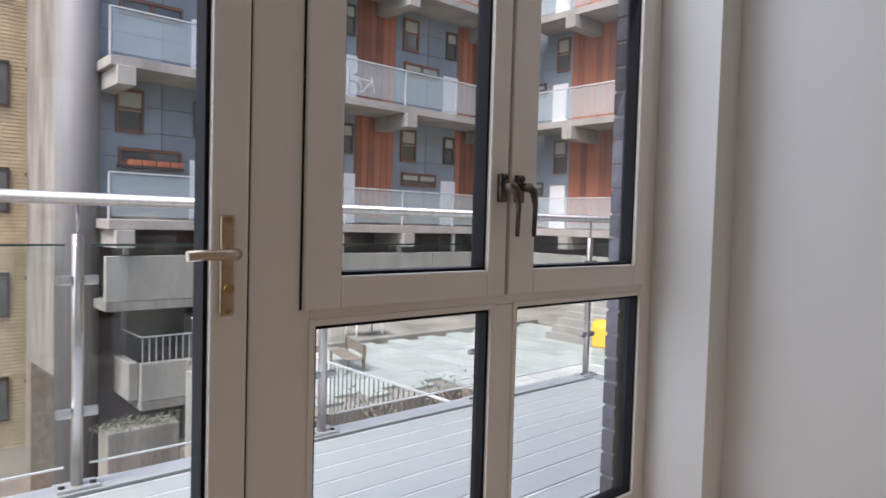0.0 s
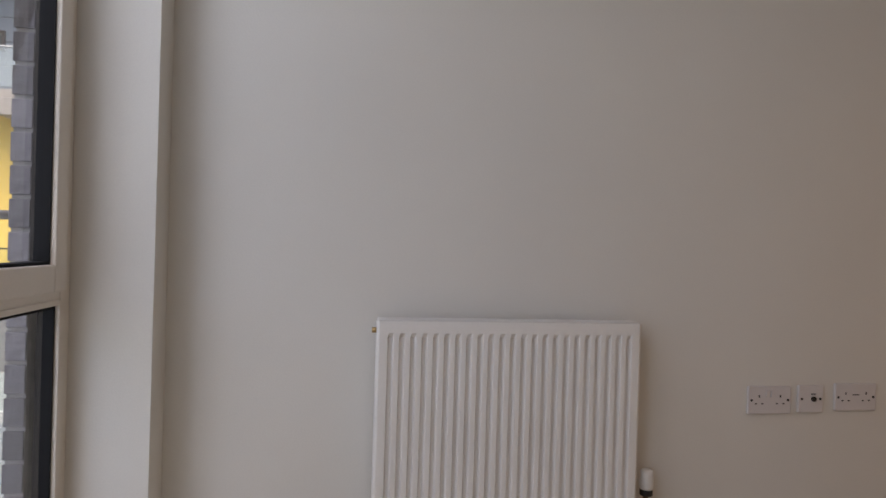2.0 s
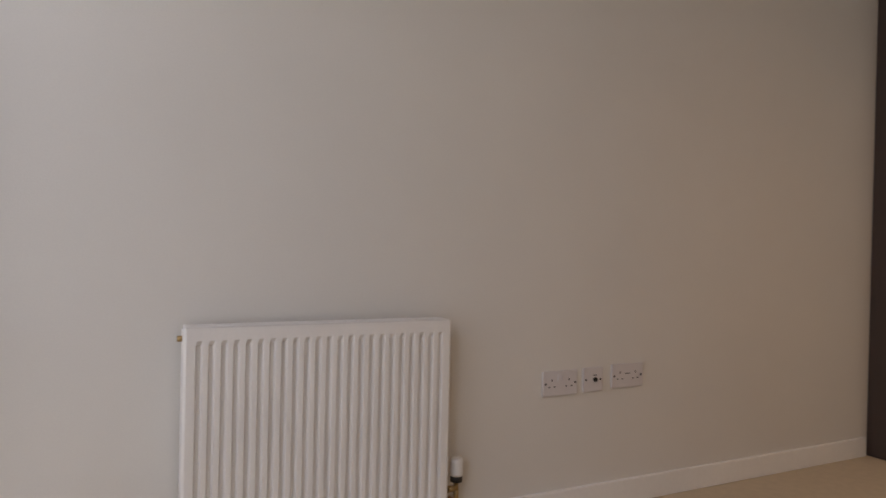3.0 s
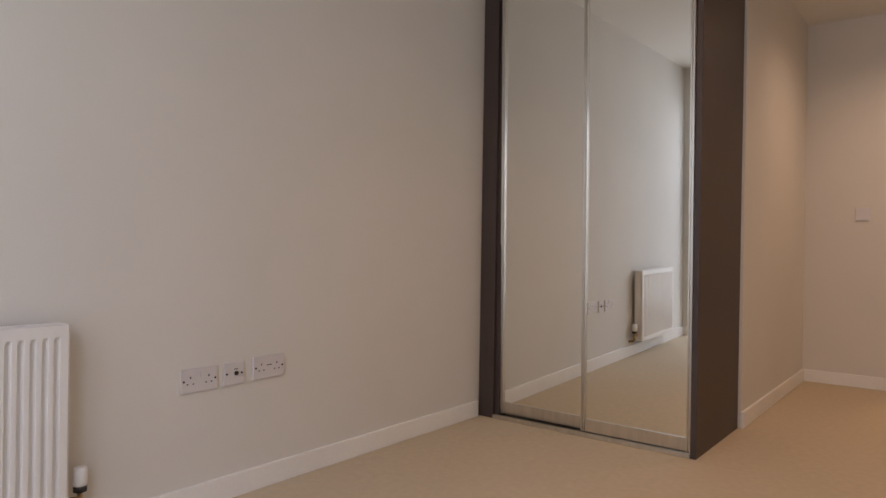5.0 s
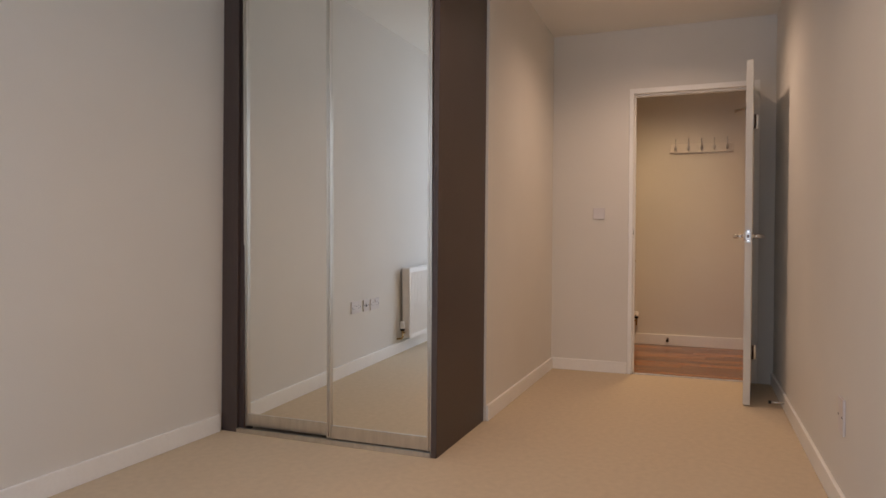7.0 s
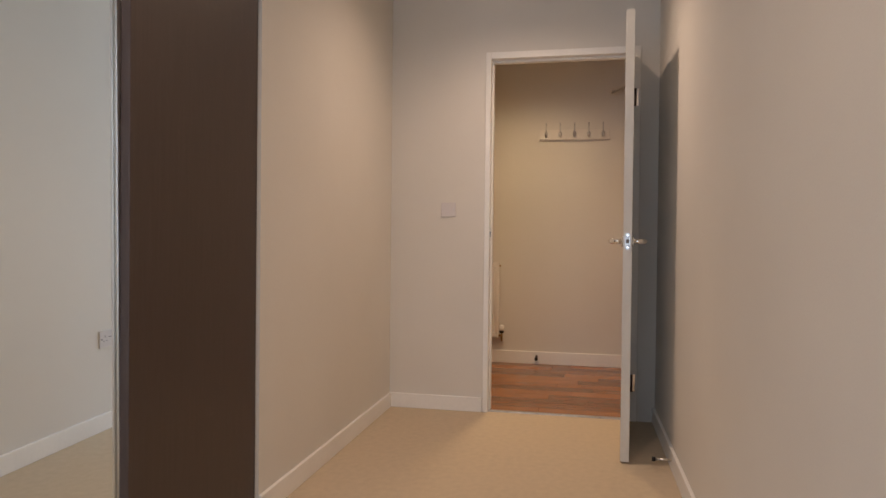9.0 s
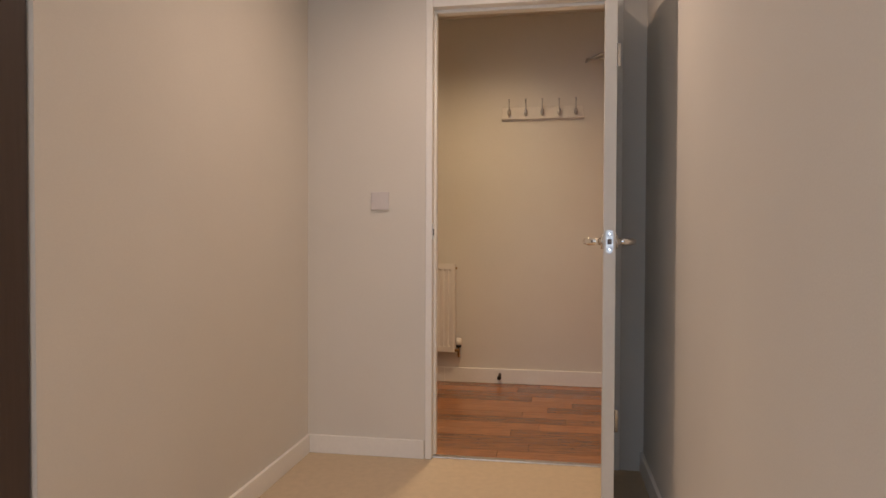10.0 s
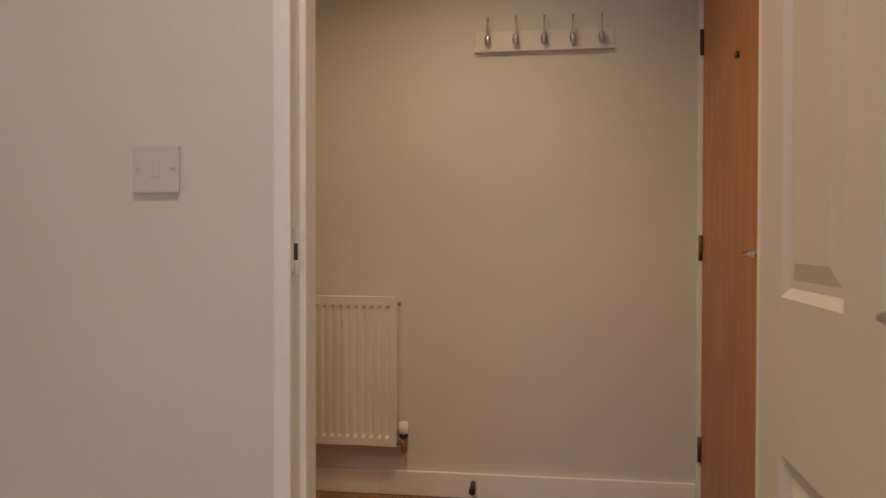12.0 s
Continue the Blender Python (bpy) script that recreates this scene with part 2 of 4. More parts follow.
structure("wall_hall_south", [((8.825, HY - 0.12, 0), (HX, HY, CEIL)), ((EX + 0.12, HY - 0.12, 0), (7.87, HY, CEIL)), ((7.87, HY - 0.12, 2.19), (8.825, HY, CEIL)), ((EX, HY - 0.12, 0), (EX + 0.12, RY - 0.12, CEIL))],
          M_WALL, "cream painted hall wall round the front door", "wall")
structure("wall_hall_north", [((EX + 0.12, 1.0, 0), (HX + 0.12, 1.12, CEIL)), ((EX, NY + 0.12, 0), (EX + 0.12, 1.12, CEIL))], M_WALL, "plain cream painted wall closing the hall", "wall")
structure("ceiling", [((WX - 0.2, RY - 0.12, CEIL), (HX + 0.12, 1.12, CEIL + 0.15))], M_CEIL, "plain painted white ceiling", "ceiling")
structure("floor", [((WX - 0.2, RY - 0.12, -0.12), (EX + 0.03, 0.12, 0))], M_CARPET, "beige cut-pile carpet over the bedroom floor", "carpet floor")
structure("hall_subfloor", [((EX + 0.03, HY - 0.12, -0.12), (HX + 0.12, 1.12, -0.012))], M_DARK, "dark underlay below the laminate planks", "floor")

BH, BT = 0.088, 0.016


def skirting(name, lo, hi):
    return structure(name, [(lo, hi)], M_TRIM, "white painted skirting board", "skirting board", 0.004)


skirting("baseboard_north", (WX, -BT, 0), (WARD - 0.02, 0, BH))
skirting("baseboard_nook", (5.465, NY - BT, 0), (EX - BT, NY, BH))
skirting("baseboard_east", (EX - BT, DOOR_L + 0.032, 0), (EX, NY, BH))
skirting("baseboard_south", (WX, RY, 0), (EX, RY + BT, BH))
skirting("baseboard_hall_left", (HX - BT, -1.62, 0), (HX, 1.0, 0.105))
skirting("baseboard_hall", (HX - BT, HY, 0), (HX, -1.62, 0.105))
skirting("baseboard_corner", (WX, WIN_R, 0), (WX + BT, -BT, BH))
structure("threshold_strip", [((EX + 0.012, DOOR_R, 0), (EX + 0.05, DOOR_L, 0.006))], M_BRUSHED, "metal threshold strip between carpet and laminate", "threshold", 0.002)


# ---- window and balcony door ----
def ring(x0, x1, y0, y1, z0, z1, w):
    """Four bars of a frame round an opening."""
    return [((x0, y0, z0), (x1, y0 + w, z1)), ((x0, y1 - w, z0), (x1, y1, z1)),
            ((x0, y0 + w, z0), (x1, y1 - w, z0 + w)), ((x0, y0 + w, z1 - w), (x1, y1 - w, z1))]


win = thing("window_1", (0, 0, 0), "tall white framed window with two casements over fixed panes", "window", kind="structure")
fx0, fx1 = 0.970, 1.012
fitems = [((fx0, -0.187, 0.03), (fx1, WIN_R, HEAD)), ((fx0, -1.512, 0.03), (fx1, -1.381, HEAD)),
          ((fx0, -1.381, HEAD - 0.07), (fx1, -0.187, HEAD)), ((fx0, -1.381, 0.03), (fx1, -0.187, 0.10)),
          ((fx0, -1.381, 0.752), (fx1, -0.187, 0.80)), ((fx0, -0.862, 0.10), (fx1, -0.785, 0.752)), ((fx0, -0.84, 0.80), (fx1, -0.77, HEAD - 0.07)),
          ((fx0, WIN_L, HEAD - 0.07), (fx1, -1.512, HEAD)), ((fx0, WIN_L, 0.03), (fx1, WIN_L + 0.06, HEAD - 0.07)), ((fx0, WIN_L + 0.06, 0.0), (fx1, -1.512, 0.03))]
part("window_frame", bm_boxes(fitems, 0.004), M_UPVC, win)


def casement(y0, y1, z0, z1, g0, g1, gz0, gz1, handle_y):
    """Outer edges y0 to z1, glass from g0 to gz1."""
    bars = [((0.975, y0, z0), (1.026, g0, z1)), ((0.975, g1, z0), (1.026, y1, z1)), ((0.975, g0, z0), (1.026, g1, gz0)), ((0.975, g0, gz1), (1.026, g1, z1))]
    c = part("casement", bm_boxes(bars, 0.005), M_UPVC, win, "openable white casement, shut")
    part("gasket", bm_boxes(ring(0.972, 1.014, g0 - 0.002, g1 + 0.002, gz0 - 0.002, gz1 + 0.002, 0.009)), M_GASKET_GAP, c)
    g = part("pane", bm_boxes([((0.985, g0, gz0), (0.997, g1, gz1))]), M_GLASS, c)
    g.visible_shadow = False
    part("handle_plate", bm_boxes([((1.024, handle_y - 0.014, 1.008), (1.038, handle_y + 0.014, 1.078))], 0.005), M_BRASSY, c)
    h = part("handle", bm_tube([(1.036, handle_y, 1.048), (1.066, handle_y, 1.046), (1.074, handle_y + 0.006, 1.034), (1.072, handle_y + 0.016, 1.0), (1.068, handle_y + 0.018, 0.925)],
                               0.008, radii=[0.011, 0.012, 0.010, 0.0065, 0.0055]), M_BRASSY, c, "dark bronze lever handle")
    part("lock_button", bm_tube([(1.036, handle_y, 1.068), (1.044, handle_y, 1.068)], 0.007, 12), M_DARK, h)


casement(-0.824, -0.187, 0.776, 2.39, -0.729, -0.251, 0.841, 2.325, -0.800)
casement(-1.402, -0.836, 0.776, 2.39, -1.319, -0.898, 0.841, 2.325, -0.862)
for y0, y1 in ((-0.785, -0.187), (-1.381, -0.862)):
    part("glazing_bead", bm_boxes(ring(0.975, 1.016, y0 - 0.004, y1 + 0.004, 0.096, 0.756, 0.014), 0.002), M_UPVC, win)
    part("gasket", bm_boxes(ring(0.968, 1.006, y0 + 0.008, y1 - 0.008, 0.108, 0.744, 0.010)), M_GASKET_GAP, win)
    g = part("pane", bm_boxes([((0.982, y0 + 0.01, 0.11), (0.994, y1 - 0.01, 0.742))]), M_GLASS, win)
    g.visible_shadow = False

# black strips laid on the frame stand in for the shaded gaps
for y0, y1, z0 in ((-1.5195, -1.5125, 0.035), (-1.4065, -1.4025, 0.776), (-0.8325, -0.8275, 0.776)):
    part("shadow_gap", bm_boxes([((1.0, y0, z0), (1.0145, y1, 2.38))]), M_GASKET_GAP, win, "black strip painting the dark gap")

bdoor = thing("door_1", (0, 0, 0), "white glazed balcony door with a satin lever handle, shut", "balcony door", kind="structure")
part("door_leaf", bm_boxes(ring(0.975, 1.028, -2.40, -1.520, 0.035, 2.38, 0.070), 0.006), M_UPVC, bdoor)
part("gasket", bm_boxes(ring(0.972, 1.016, -2.345, -1.582, 0.09, 2.325, 0.016)), M_GASKET_GAP, bdoor)
g = part("pane", bm_boxes([((0.985, -2.34, 0.095), (0.997, -1.588, 2.32))]), M_GLASS, bdoor)
g.visible_shadow = False
part("handle_plate", bm_boxes([((1.026, -1.576, 0.779), (1.038, -1.548, 0.957))], 0.005), M_SATIN, bdoor, "tall satin backplate with a keyhole")
part("handle", bm_tube([(1.034, -1.562, 0.890), (1.071, -1.562, 0.890), (1.080, -1.574, 0.890), (1.081, -1.615, 0.890), (1.079, -1.650, 0.888)],
                       0.009, radii=[0.011, 0.010, 0.010, 0.009, 0.009]), M_SATIN, bdoor, "brownish satin lever handle")
part("key_cylinder", bm_tube([(1.036, -1.562, 0.828), (1.044, -1.562, 0.828)], 0.009), M_BRASS, bdoor)
for z in (0.788, 0.948):
    part("screw", bm_tube([(1.036, -1.562, z), (1.0405, -1.562, z)], 0.005), M_BRASS, bdoor)


# ---- radiators ----
def radiator(width, height, depth, label, flutes, group=""):
    """Panel radiator: local x along the wall, front towards -y, base of the panel at z 0."""
    r = thing("radiator", (0, 0, 0), label, "radiator", group)
    verts, faces = [], []
    m = 0.022
    prof = [(0, -depth + 0.006), (m * 0.3, -depth), (m, -depth)]
    step = (width - 2 * m) / flutes
    for i in range(flutes):
        x = m + i * step
        for f, d in ((0.22, 0.0), (0.36, 0.011), (0.64, 0.011), (0.78, 0.0)):
            prof.append((x + f * step, -depth + d))
    prof += [(width - m, -depth), (width - m * 0.3, -depth), (width, -depth + 0.006)]
    for z, flat in ((0, 1), (0.032, 1), (0.046, 0), (height - 0.046, 0), (height - 0.032, 1), (height, 1)):
        for x, y in prof:
            verts.append((x, min(y, -depth) if flat and m <= x <= width - m else y, z))
    n = len(prof)
    for k in range(5):
        for i in range(n - 1):
            faces.append((k * n + i, k * n + i + 1, (k + 1) * n + i + 1, (k + 1) * n + i))
    bm = bmesh.new()
    vs = [bm.verts.new(v) for v in verts]
    for f in faces:
        bm.faces.new([vs[i] for i in f])
    part("front_panel", bm, M_RAD, r, "pressed fluted white front panel")
    part("back_panel", bm_boxes([((0.004, -0.045, 0.01), (width - 0.004, -0.03, height - 0.012))], 0.004), M_RAD, r)
    for x in (0.0, width - 0.004):
        part("side_panel", bm_boxes([((x, -depth + 0.008, 0.012), (x + 0.004, -0.028, height - 0.006))], 0.001), M_RADGRILL, r)
    part("top_grille", bm_boxes([((0.004, -depth + 0.012 + k * (depth - 0.04) / 5, height - 0.006), (width - 0.004, -depth + 0.012 + k * (depth - 0.04) / 5 + 0.006, height + 0.003)) for k in range(6)], 0.0015), M_RADGRILL, r)
    for x in (width * 0.2, width * 0.8):
        part("bracket", bm_boxes([((x - 0.02, -0.032, 0.05), (x + 0.02, 0, height - 0.06))]), M_RADGRILL, r)
    return r


def valve(r, x, y, z, head, pipe_to):
    part("valve_body", bm_tube([(x - 0.03, y, z), (x, y, z), (x, y, z + 0.03)], 0.011), M_BRASS, r)
    part("valve_collar", bm_tube([(x, y, z + 0.022), (x, y, z + 0.04)], 0.019), M_DARK, r)
    part("valve_head", bm_tube([(x, y, z + 0.04), (x, y, z + 0.05), (x, y, z + 0.085), (x, y, z + head), (x, y, z + head + 0.004)], 0.02, radii=[0.019, 0.021, 0.020, 0.018, 0.012], sides=20), M_VALVE, r, "white ribbed thermostatic head")
    part("pipe", bm_tube([(x, y, z + 0.0), (x, y, z - 0.03), (x, y + 0.01, z - 0.045), (x, pipe_to, z - 0.05)], 0.0085), M_BRASS, r)


rad = radiator(0.762, 0.585, 0.095, "white fluted panel radiator on the bedroom wall", 23)
valve(rad, 0.812, -0.050, 0.052, 0.094, 0.0)
part("bleed_valve", bm_tube([(-0.012, -0.05, 0.555), (0.002, -0.05, 0.555)], 0.008), M_BRASS, rad)
rad.matrix_world = pose(1.780, 0, 0.117)
hrad = radiator(0.80, 0.628, 0.075, "white panel radiator on the hall wall", 22)
valve(hrad, 0.825, -0.045, 0.01, 0.085, 0.0)
part("bleed_valve", bm_tube([(0.798, -0.04, 0.60), (0.812, -0.04, 0.60)], 0.008), M_BRASS, hrad)
hrad.matrix_world = pose(HX, -0.90, 0.226, 0, 0, -90)


# ---- sockets and switches ----
def wall_plate(name, w, at, turn, label, kind, h=0.043):
    """A moulded plate: local x along the wall, facing -y."""
    s = thing(name, at, label, "wall socket" if kind != "switch" else "light switch", "wall plates", turn)
    part("plate", bm_boxes([((-w / 2, -0.009, -h), (w / 2, 0, h))], 0.003), M_PLATE, s)
    for x in (-w / 2 + 0.011, w / 2 - 0.011):
        part("screw", bm_tube([(x, -0.0085, 0), (x, -0.0105, 0)], 0.004, 10), M_BRUSHED if kind == "switch" else M_DARK, s)
    if kind in ("double", "blank_double"):
        for x in (-0.036, 0.036):
            for dx, dz, a, b in ((0, 0.012, 0.0020, 0.004), (-0.011, -0.011, 0.0032, 0.0020), (0.011, -0.011, 0.0032, 0.0020)):
                part("slot", bm_boxes([((x + dx - a, -0.0098, dz - b), (x + dx + a, -0.0085, dz + b))]), M_DARK, s)
        if kind == "double":
            for x in (-0.008, 0.008):
                part("rocker", bm_boxes([((x - 0.006, -0.0125, 0.010), (x + 0.006, -0.0085, 0.032))], 0.0015), M_PLATE, s)
        else:
            part("marking", bm_boxes([((-0.012, -0.0096, 0.006), (0.012, -0.0085, 0.009))]), M_DARK, s)
    if kind == "aerial":
        part("aerial_port", bm_tube([(0.008, -0.008, 0), (0.008, -0.015, 0)], 0.008, 14), M_DARK, s)
        part("marking", bm_boxes([((0.000, -0.0096, 0.014), (0.016, -0.0085, 0.017))]), M_DARK, s)
    if kind == "switch":
        part("rocker", bm_boxes([((-0.010, -0.0108, -0.014), (0.010, -0.0085, 0.014))], 0.001), M_PLATE, s)
    return s


wall_plate("double_socket", 0.146, (3.013, 0, 0.460), 0, "white double power socket with switches on the wall", "double")
wall_plate("aerial_socket", 0.086, (3.155, 0, 0.463), 0, "white single aerial socket on the wall", "aerial")
wall_plate("double_socket", 0.146, (3.313, 0, 0.468), 0, "white unswitched double socket on the wall", "blank_double")
wall_plate("light_switch", 0.088, (EX, -1.578, 1.223), -90, "white single rocker light switch beside the doorway", "switch")
wall_plate("blank_plate", 0.090, (4.74, RY, 0.362), 180, "tall white blank outlet plate low on the passage wall", "blank", 0.066)

# ---- wardrobe with sliding mirror doors ----
ward = thing("wardrobe", (WARD, 0, 0), "fitted dark wood wardrobe with two sliding mirror doors", "wardrobe")
part("side_panel", bm_boxes([((0.0, -1.203, 0.0), (0.702, -1.175, CEIL - 0.003))], 0.002), M_WENGE, ward, "dark wood end panel")
part("filler_panel", bm_boxes([((0.0, -0.098, 0.0), (0.03, -0.002, CEIL - 0.003))], 0.002), M_WENGE, ward)
part("filler_return", bm_boxes([((0.02, -0.126, 0.0), (0.10, -0.099, CEIL - 0.003))], 0.002), M_WENGE, ward)
part("back_panel", bm_boxes([((0.682, -1.174, 0.0), (0.702, -0.002, CEIL - 0.003))]), M_WENGE, ward)
part("bottom_track", bm_boxes([((-0.004, -1.174, 0.0), (0.030, -0.099, 0.012)), ((-0.004, -1.174, 0.012), (0.000, -0.099, 0.022)), ((0.012, -1.174, 0.012), (0.015, -0.099, 0.022))], 0.001), M_ALU, ward, "aluminium floor track")
part("top_track", bm_boxes([((0.0, -1.174, CEIL - 0.06), (0.075, -0.127, CEIL - 0.003))]), M_ALU, ward)


def sliding_door(x, y0, y1):
    d = part("sliding_door", bm_boxes([((x + 0.012, y0 + 0.01, 0.035), (x + 0.020, y1 - 0.01, CEIL - 0.05))]), M_WENGE, ward, "sliding door with a full-height mirror")
    for ys in (y0, y1 - 0.020):
        part("stile", bm_boxes([((x - 0.006, ys, 0.026), (x + 0.022, ys + 0.006, CEIL - 0.04)), ((x + 0.002, ys + 0.006, 0.026), (x + 0.022, ys + 0.013, CEIL - 0.04)), ((x - 0.006, ys + 0.013, 0.026), (x + 0.022, ys + 0.020, CEIL - 0.04))], 0.0012), M_ALU, d)
    part("bottom_rail", bm_boxes([((x, y0 + 0.020, 0.026), (x + 0.022, y1 - 0.020, 0.090))], 0.002), M_ALU, d)
    part("top_rail", bm_boxes([((x, y0 + 0.020, CEIL - 0.08), (x + 0.022, y1 - 0.020, CEIL - 0.04))], 0.002), M_ALU, d)
    part("mirror", bm_boxes([((x + 0.007, y0 + 0.018, 0.088), (x + 0.0115, y1 - 0.018, CEIL - 0.078))]), M_MIRROR, d, "clear silvered mirror")
    # the hung doors lean very slightly into the room
    d.matrix_local = pose(x, 0, 0.026) @ pose(0, 0, 0, 0, -0.90, 0.32) @ pose(-x, 0, -0.026)


sliding_door(0.040, -0.702, -0.120)
sliding_door(0.008, -1.174, -0.628)


# ---- bedroom door ----
frame1 = thing("door_frame_1", (0, 0, 0), "white painted timber door frame", "door frame", kind="structure")
for nm, y0, y1 in (("jamb", DOOR_L - 0.004, DOOR_L + 0.028), ("jamb", DOOR_R - 0.036, DOOR_R + 0.004)):
    part(nm, bm_boxes([((EX - 0.012, y0, 0), (EX + 0.132, y1, DOOR_H + 0.036))], 0.004), M_TRIM, frame1)
part("head", bm_boxes([((EX - 0.012, DOOR_R + 0.004, DOOR_H - 0.004), (EX + 0.132, DOOR_L - 0.004, DOOR_H + 0.036))], 0.004), M_TRIM, frame1)
part("stop_bead", bm_boxes([((EX + 0.036, DOOR_L - 0.016, 0.008), (EX + 0.075, DOOR_L - 0.003, DOOR_H - 0.004)), ((EX + 0.036, DOOR_R + 0.003, 0.008), (EX + 0.075, DOOR_R + 0.016, DOOR_H - 0.004)), ((EX + 0.036, DOOR_R + 0.016, DOOR_H - 0.018), (EX + 0.075, DOOR_L - 0.016, DOOR_H - 0.003))], 0.003), M_TRIM, frame1)
part("strike_plate", bm_boxes([((EX - 0.004, DOOR_L - 0.0060, 1.035), (EX + 0.026, DOOR_L - 0.003, 1.115))], 0.001), M_CHROME, frame1, "small steel strike plate")
part("strike_hole", bm_boxes([((EX + 0.004, DOOR_L - 0.0072, 1.06), (EX + 0.018, DOOR_L - 0.004, 1.09))]), M_DARK, frame1)

for hz in (0.225, 1.868):
    part("hinge_plate", bm_boxes([((EX - 0.016, DOOR_R - 0.026, hz - 0.05), (EX - 0.010, DOOR_R + 0.002, hz + 0.05))], 0.001), M_CHROME, frame1, "steel hinge flap")
    part("hinge_knuckle", bm_tube([(EX - 0.020, DOOR_R - 0.006, hz - 0.05), (EX - 0.020, DOOR_R - 0.006, hz + 0.05)], 0.007, 10), M_BRASSY, frame1)

LW, LH, LT = 0.765, 2.105, 0.040
# local x runs from the hinge to the latch, the faces look along y
leaf = thing("door_2", (EX - 0.014, -2.614, 0.010), "white six-panel bedroom door standing wide open", "door", turn=180 - 3.9, kind="structure")


def panelled_leaf():
    cols = ((0.11, 0.335), (0.43, 0.655))
    rows = ((0.20, 0.78), (1.005, 1.66), (1.76, 1.99))
    xs = sorted({0, LW, *[v for c in cols for v in c]})
    zs = sorted({0, LH, *[v for r in rows for v in r]})
    items = [((0.03, 0.0095, 0.03), (LW - 0.03, LT - 0.0095, LH - 0.03))]
    for i in range(len(xs) - 1):
        for j in range(len(zs) - 1):
            hole = any(c == (xs[i], xs[i + 1]) for c in cols) and any(r == (zs[j], zs[j + 1]) for r in rows)
            if not hole:
                items.append(((xs[i], 0, zs[j]), (xs[i + 1], LT, zs[j + 1])))
    return items, cols, rows


items, cols, rows = panelled_leaf()
lb = bm_boxes(items)
bmesh.ops.remove_doubles(lb, verts=lb.verts[:], dist=0.0002)
part("leaf", lb, M_LEAFPAINT, leaf, "white moulded door leaf")
for c in cols:
    for r_ in rows:
        for side in (0, 1):
            bm = bmesh.new()
            ys = (0.0, 0.009, 0.009, 0.003) if side == 0 else (LT, LT - 0.009, LT - 0.009, LT - 0.003)
            loops = []
            for inset, y in zip((0.0, 0.014, 0.026, 0.050), ys):
                loops.append([bm.verts.new((x, y, z)) for x, z in ((c[0] + inset, r_[0] + inset), (c[1] - inset, r_[0] + inset), (c[1] - inset, r_[1] - inset), (c[0] + inset, r_[1] - inset))])
            for a, b in zip(loops, loops[1:]):
                for k in range(4):
                    bm.faces.new((a[k], a[(k + 1) % 4], b[(k + 1) % 4], b[k]))
            bm.faces.new(loops[-1])
            part("panel", bm, M_LEAFPAINT, leaf)
HZ = 1.030
part("latch_plate", bm_tube([(LW - 0.001, LT / 2, HZ), (LW + 0.0018, LT / 2, HZ)], 0.012), M_BRUSHED, leaf)
lp = bm_boxes([((LW - 0.001, LT / 2 - 0.012, HZ - 0.028), (LW + 0.002, LT / 2 + 0.012, HZ + 0.028))])
part("latch_face", lp, M_BRUSHED, leaf, "brushed steel latch plate")
for z in (-0.028, 0.028):
    part("latch_end", bm_tube([(LW - 0.001, LT / 2, HZ + z), (LW + 0.002, LT / 2, HZ + z)], 0.012, 20), M_BRUSHED, leaf)
    part("screw", bm_tube([(LW + 0.001, LT / 2, HZ + z * 0.95), (LW + 0.003, LT / 2, HZ + z * 0.95)], 0.004, 10), M_CHROME, leaf)
part("latch_bolt", bm_boxes([((LW + 0.001, LT / 2 - 0.007, HZ - 0.009), (LW + 0.007, LT / 2 + 0.007, HZ + 0.009))], 0.002), M_BRASSY, leaf)
for y, s in ((0.0, -1), (LT, 1)):
    part("rose", bm_tube([(LW - 0.055, y, HZ), (LW - 0.055, y + s * 0.008, HZ)], 0.026, 24), M_CHROME, leaf)
    part("lever_handle", bm_tube([(LW - 0.055, y + s * 0.006, HZ), (LW - 0.055, y + s * 0.030, HZ), (LW - 0.062, y + s * 0.048, HZ), (LW - 0.10, y + s * 0.060, HZ), (LW - 0.150, y + s * 0.066, HZ), (LW - 0.172, y + s * 0.068, HZ - 0.002)],
                                 0.009, radii=[0.012, 0.013, 0.014, 0.012, 0.008, 0.004]), M_CHROME, leaf, "chrome lever handle")
for z in (0.21, 1.86):
    hg = part("hinge", bm_boxes([((-0.006, LT - 0.004, z - 0.05), (0.004, LT + 0.004, z + 0.05))], 0.001), M_CHROME, leaf, "steel butt hinge")
    part("hinge_pin", bm_tube([(-0.004, LT + 0.004, z - 0.052), (-0.004, LT + 0.004, z + 0.052)], 0.006, 10), M_CHROME, hg)

stopper = thing("door_stop", (6.36, RY + BT, 0.05), "small metal rod door stop on the skirting", "door stop")
part("rod", bm_tube([(0, 0, 0), (0, 0.07, 0)], 0.006, 12), M_BRUSHED, stopper)
part("rubber_tip", bm_tube([(0, 0.07, 0), (0, 0.085, 0)], 0.010, 12), M_DARK, stopper)

# ---- hall ----
stop2 = thing("door_stop", (HX - BT, -2.02, 0.055), "small bronze door stop on the hall skirting", "door stop")
part("rod", bm_tube([(0, 0, 0.012), (-0.05, 0, 0.0)], 0.011, 14), M_BRASSY, stop2)
part("rubber_tip", bm_tube([(-0.05, 0, 0.0), (-0.066, 0, -0.004)], 0.014, 14), M_DARK, stop2)

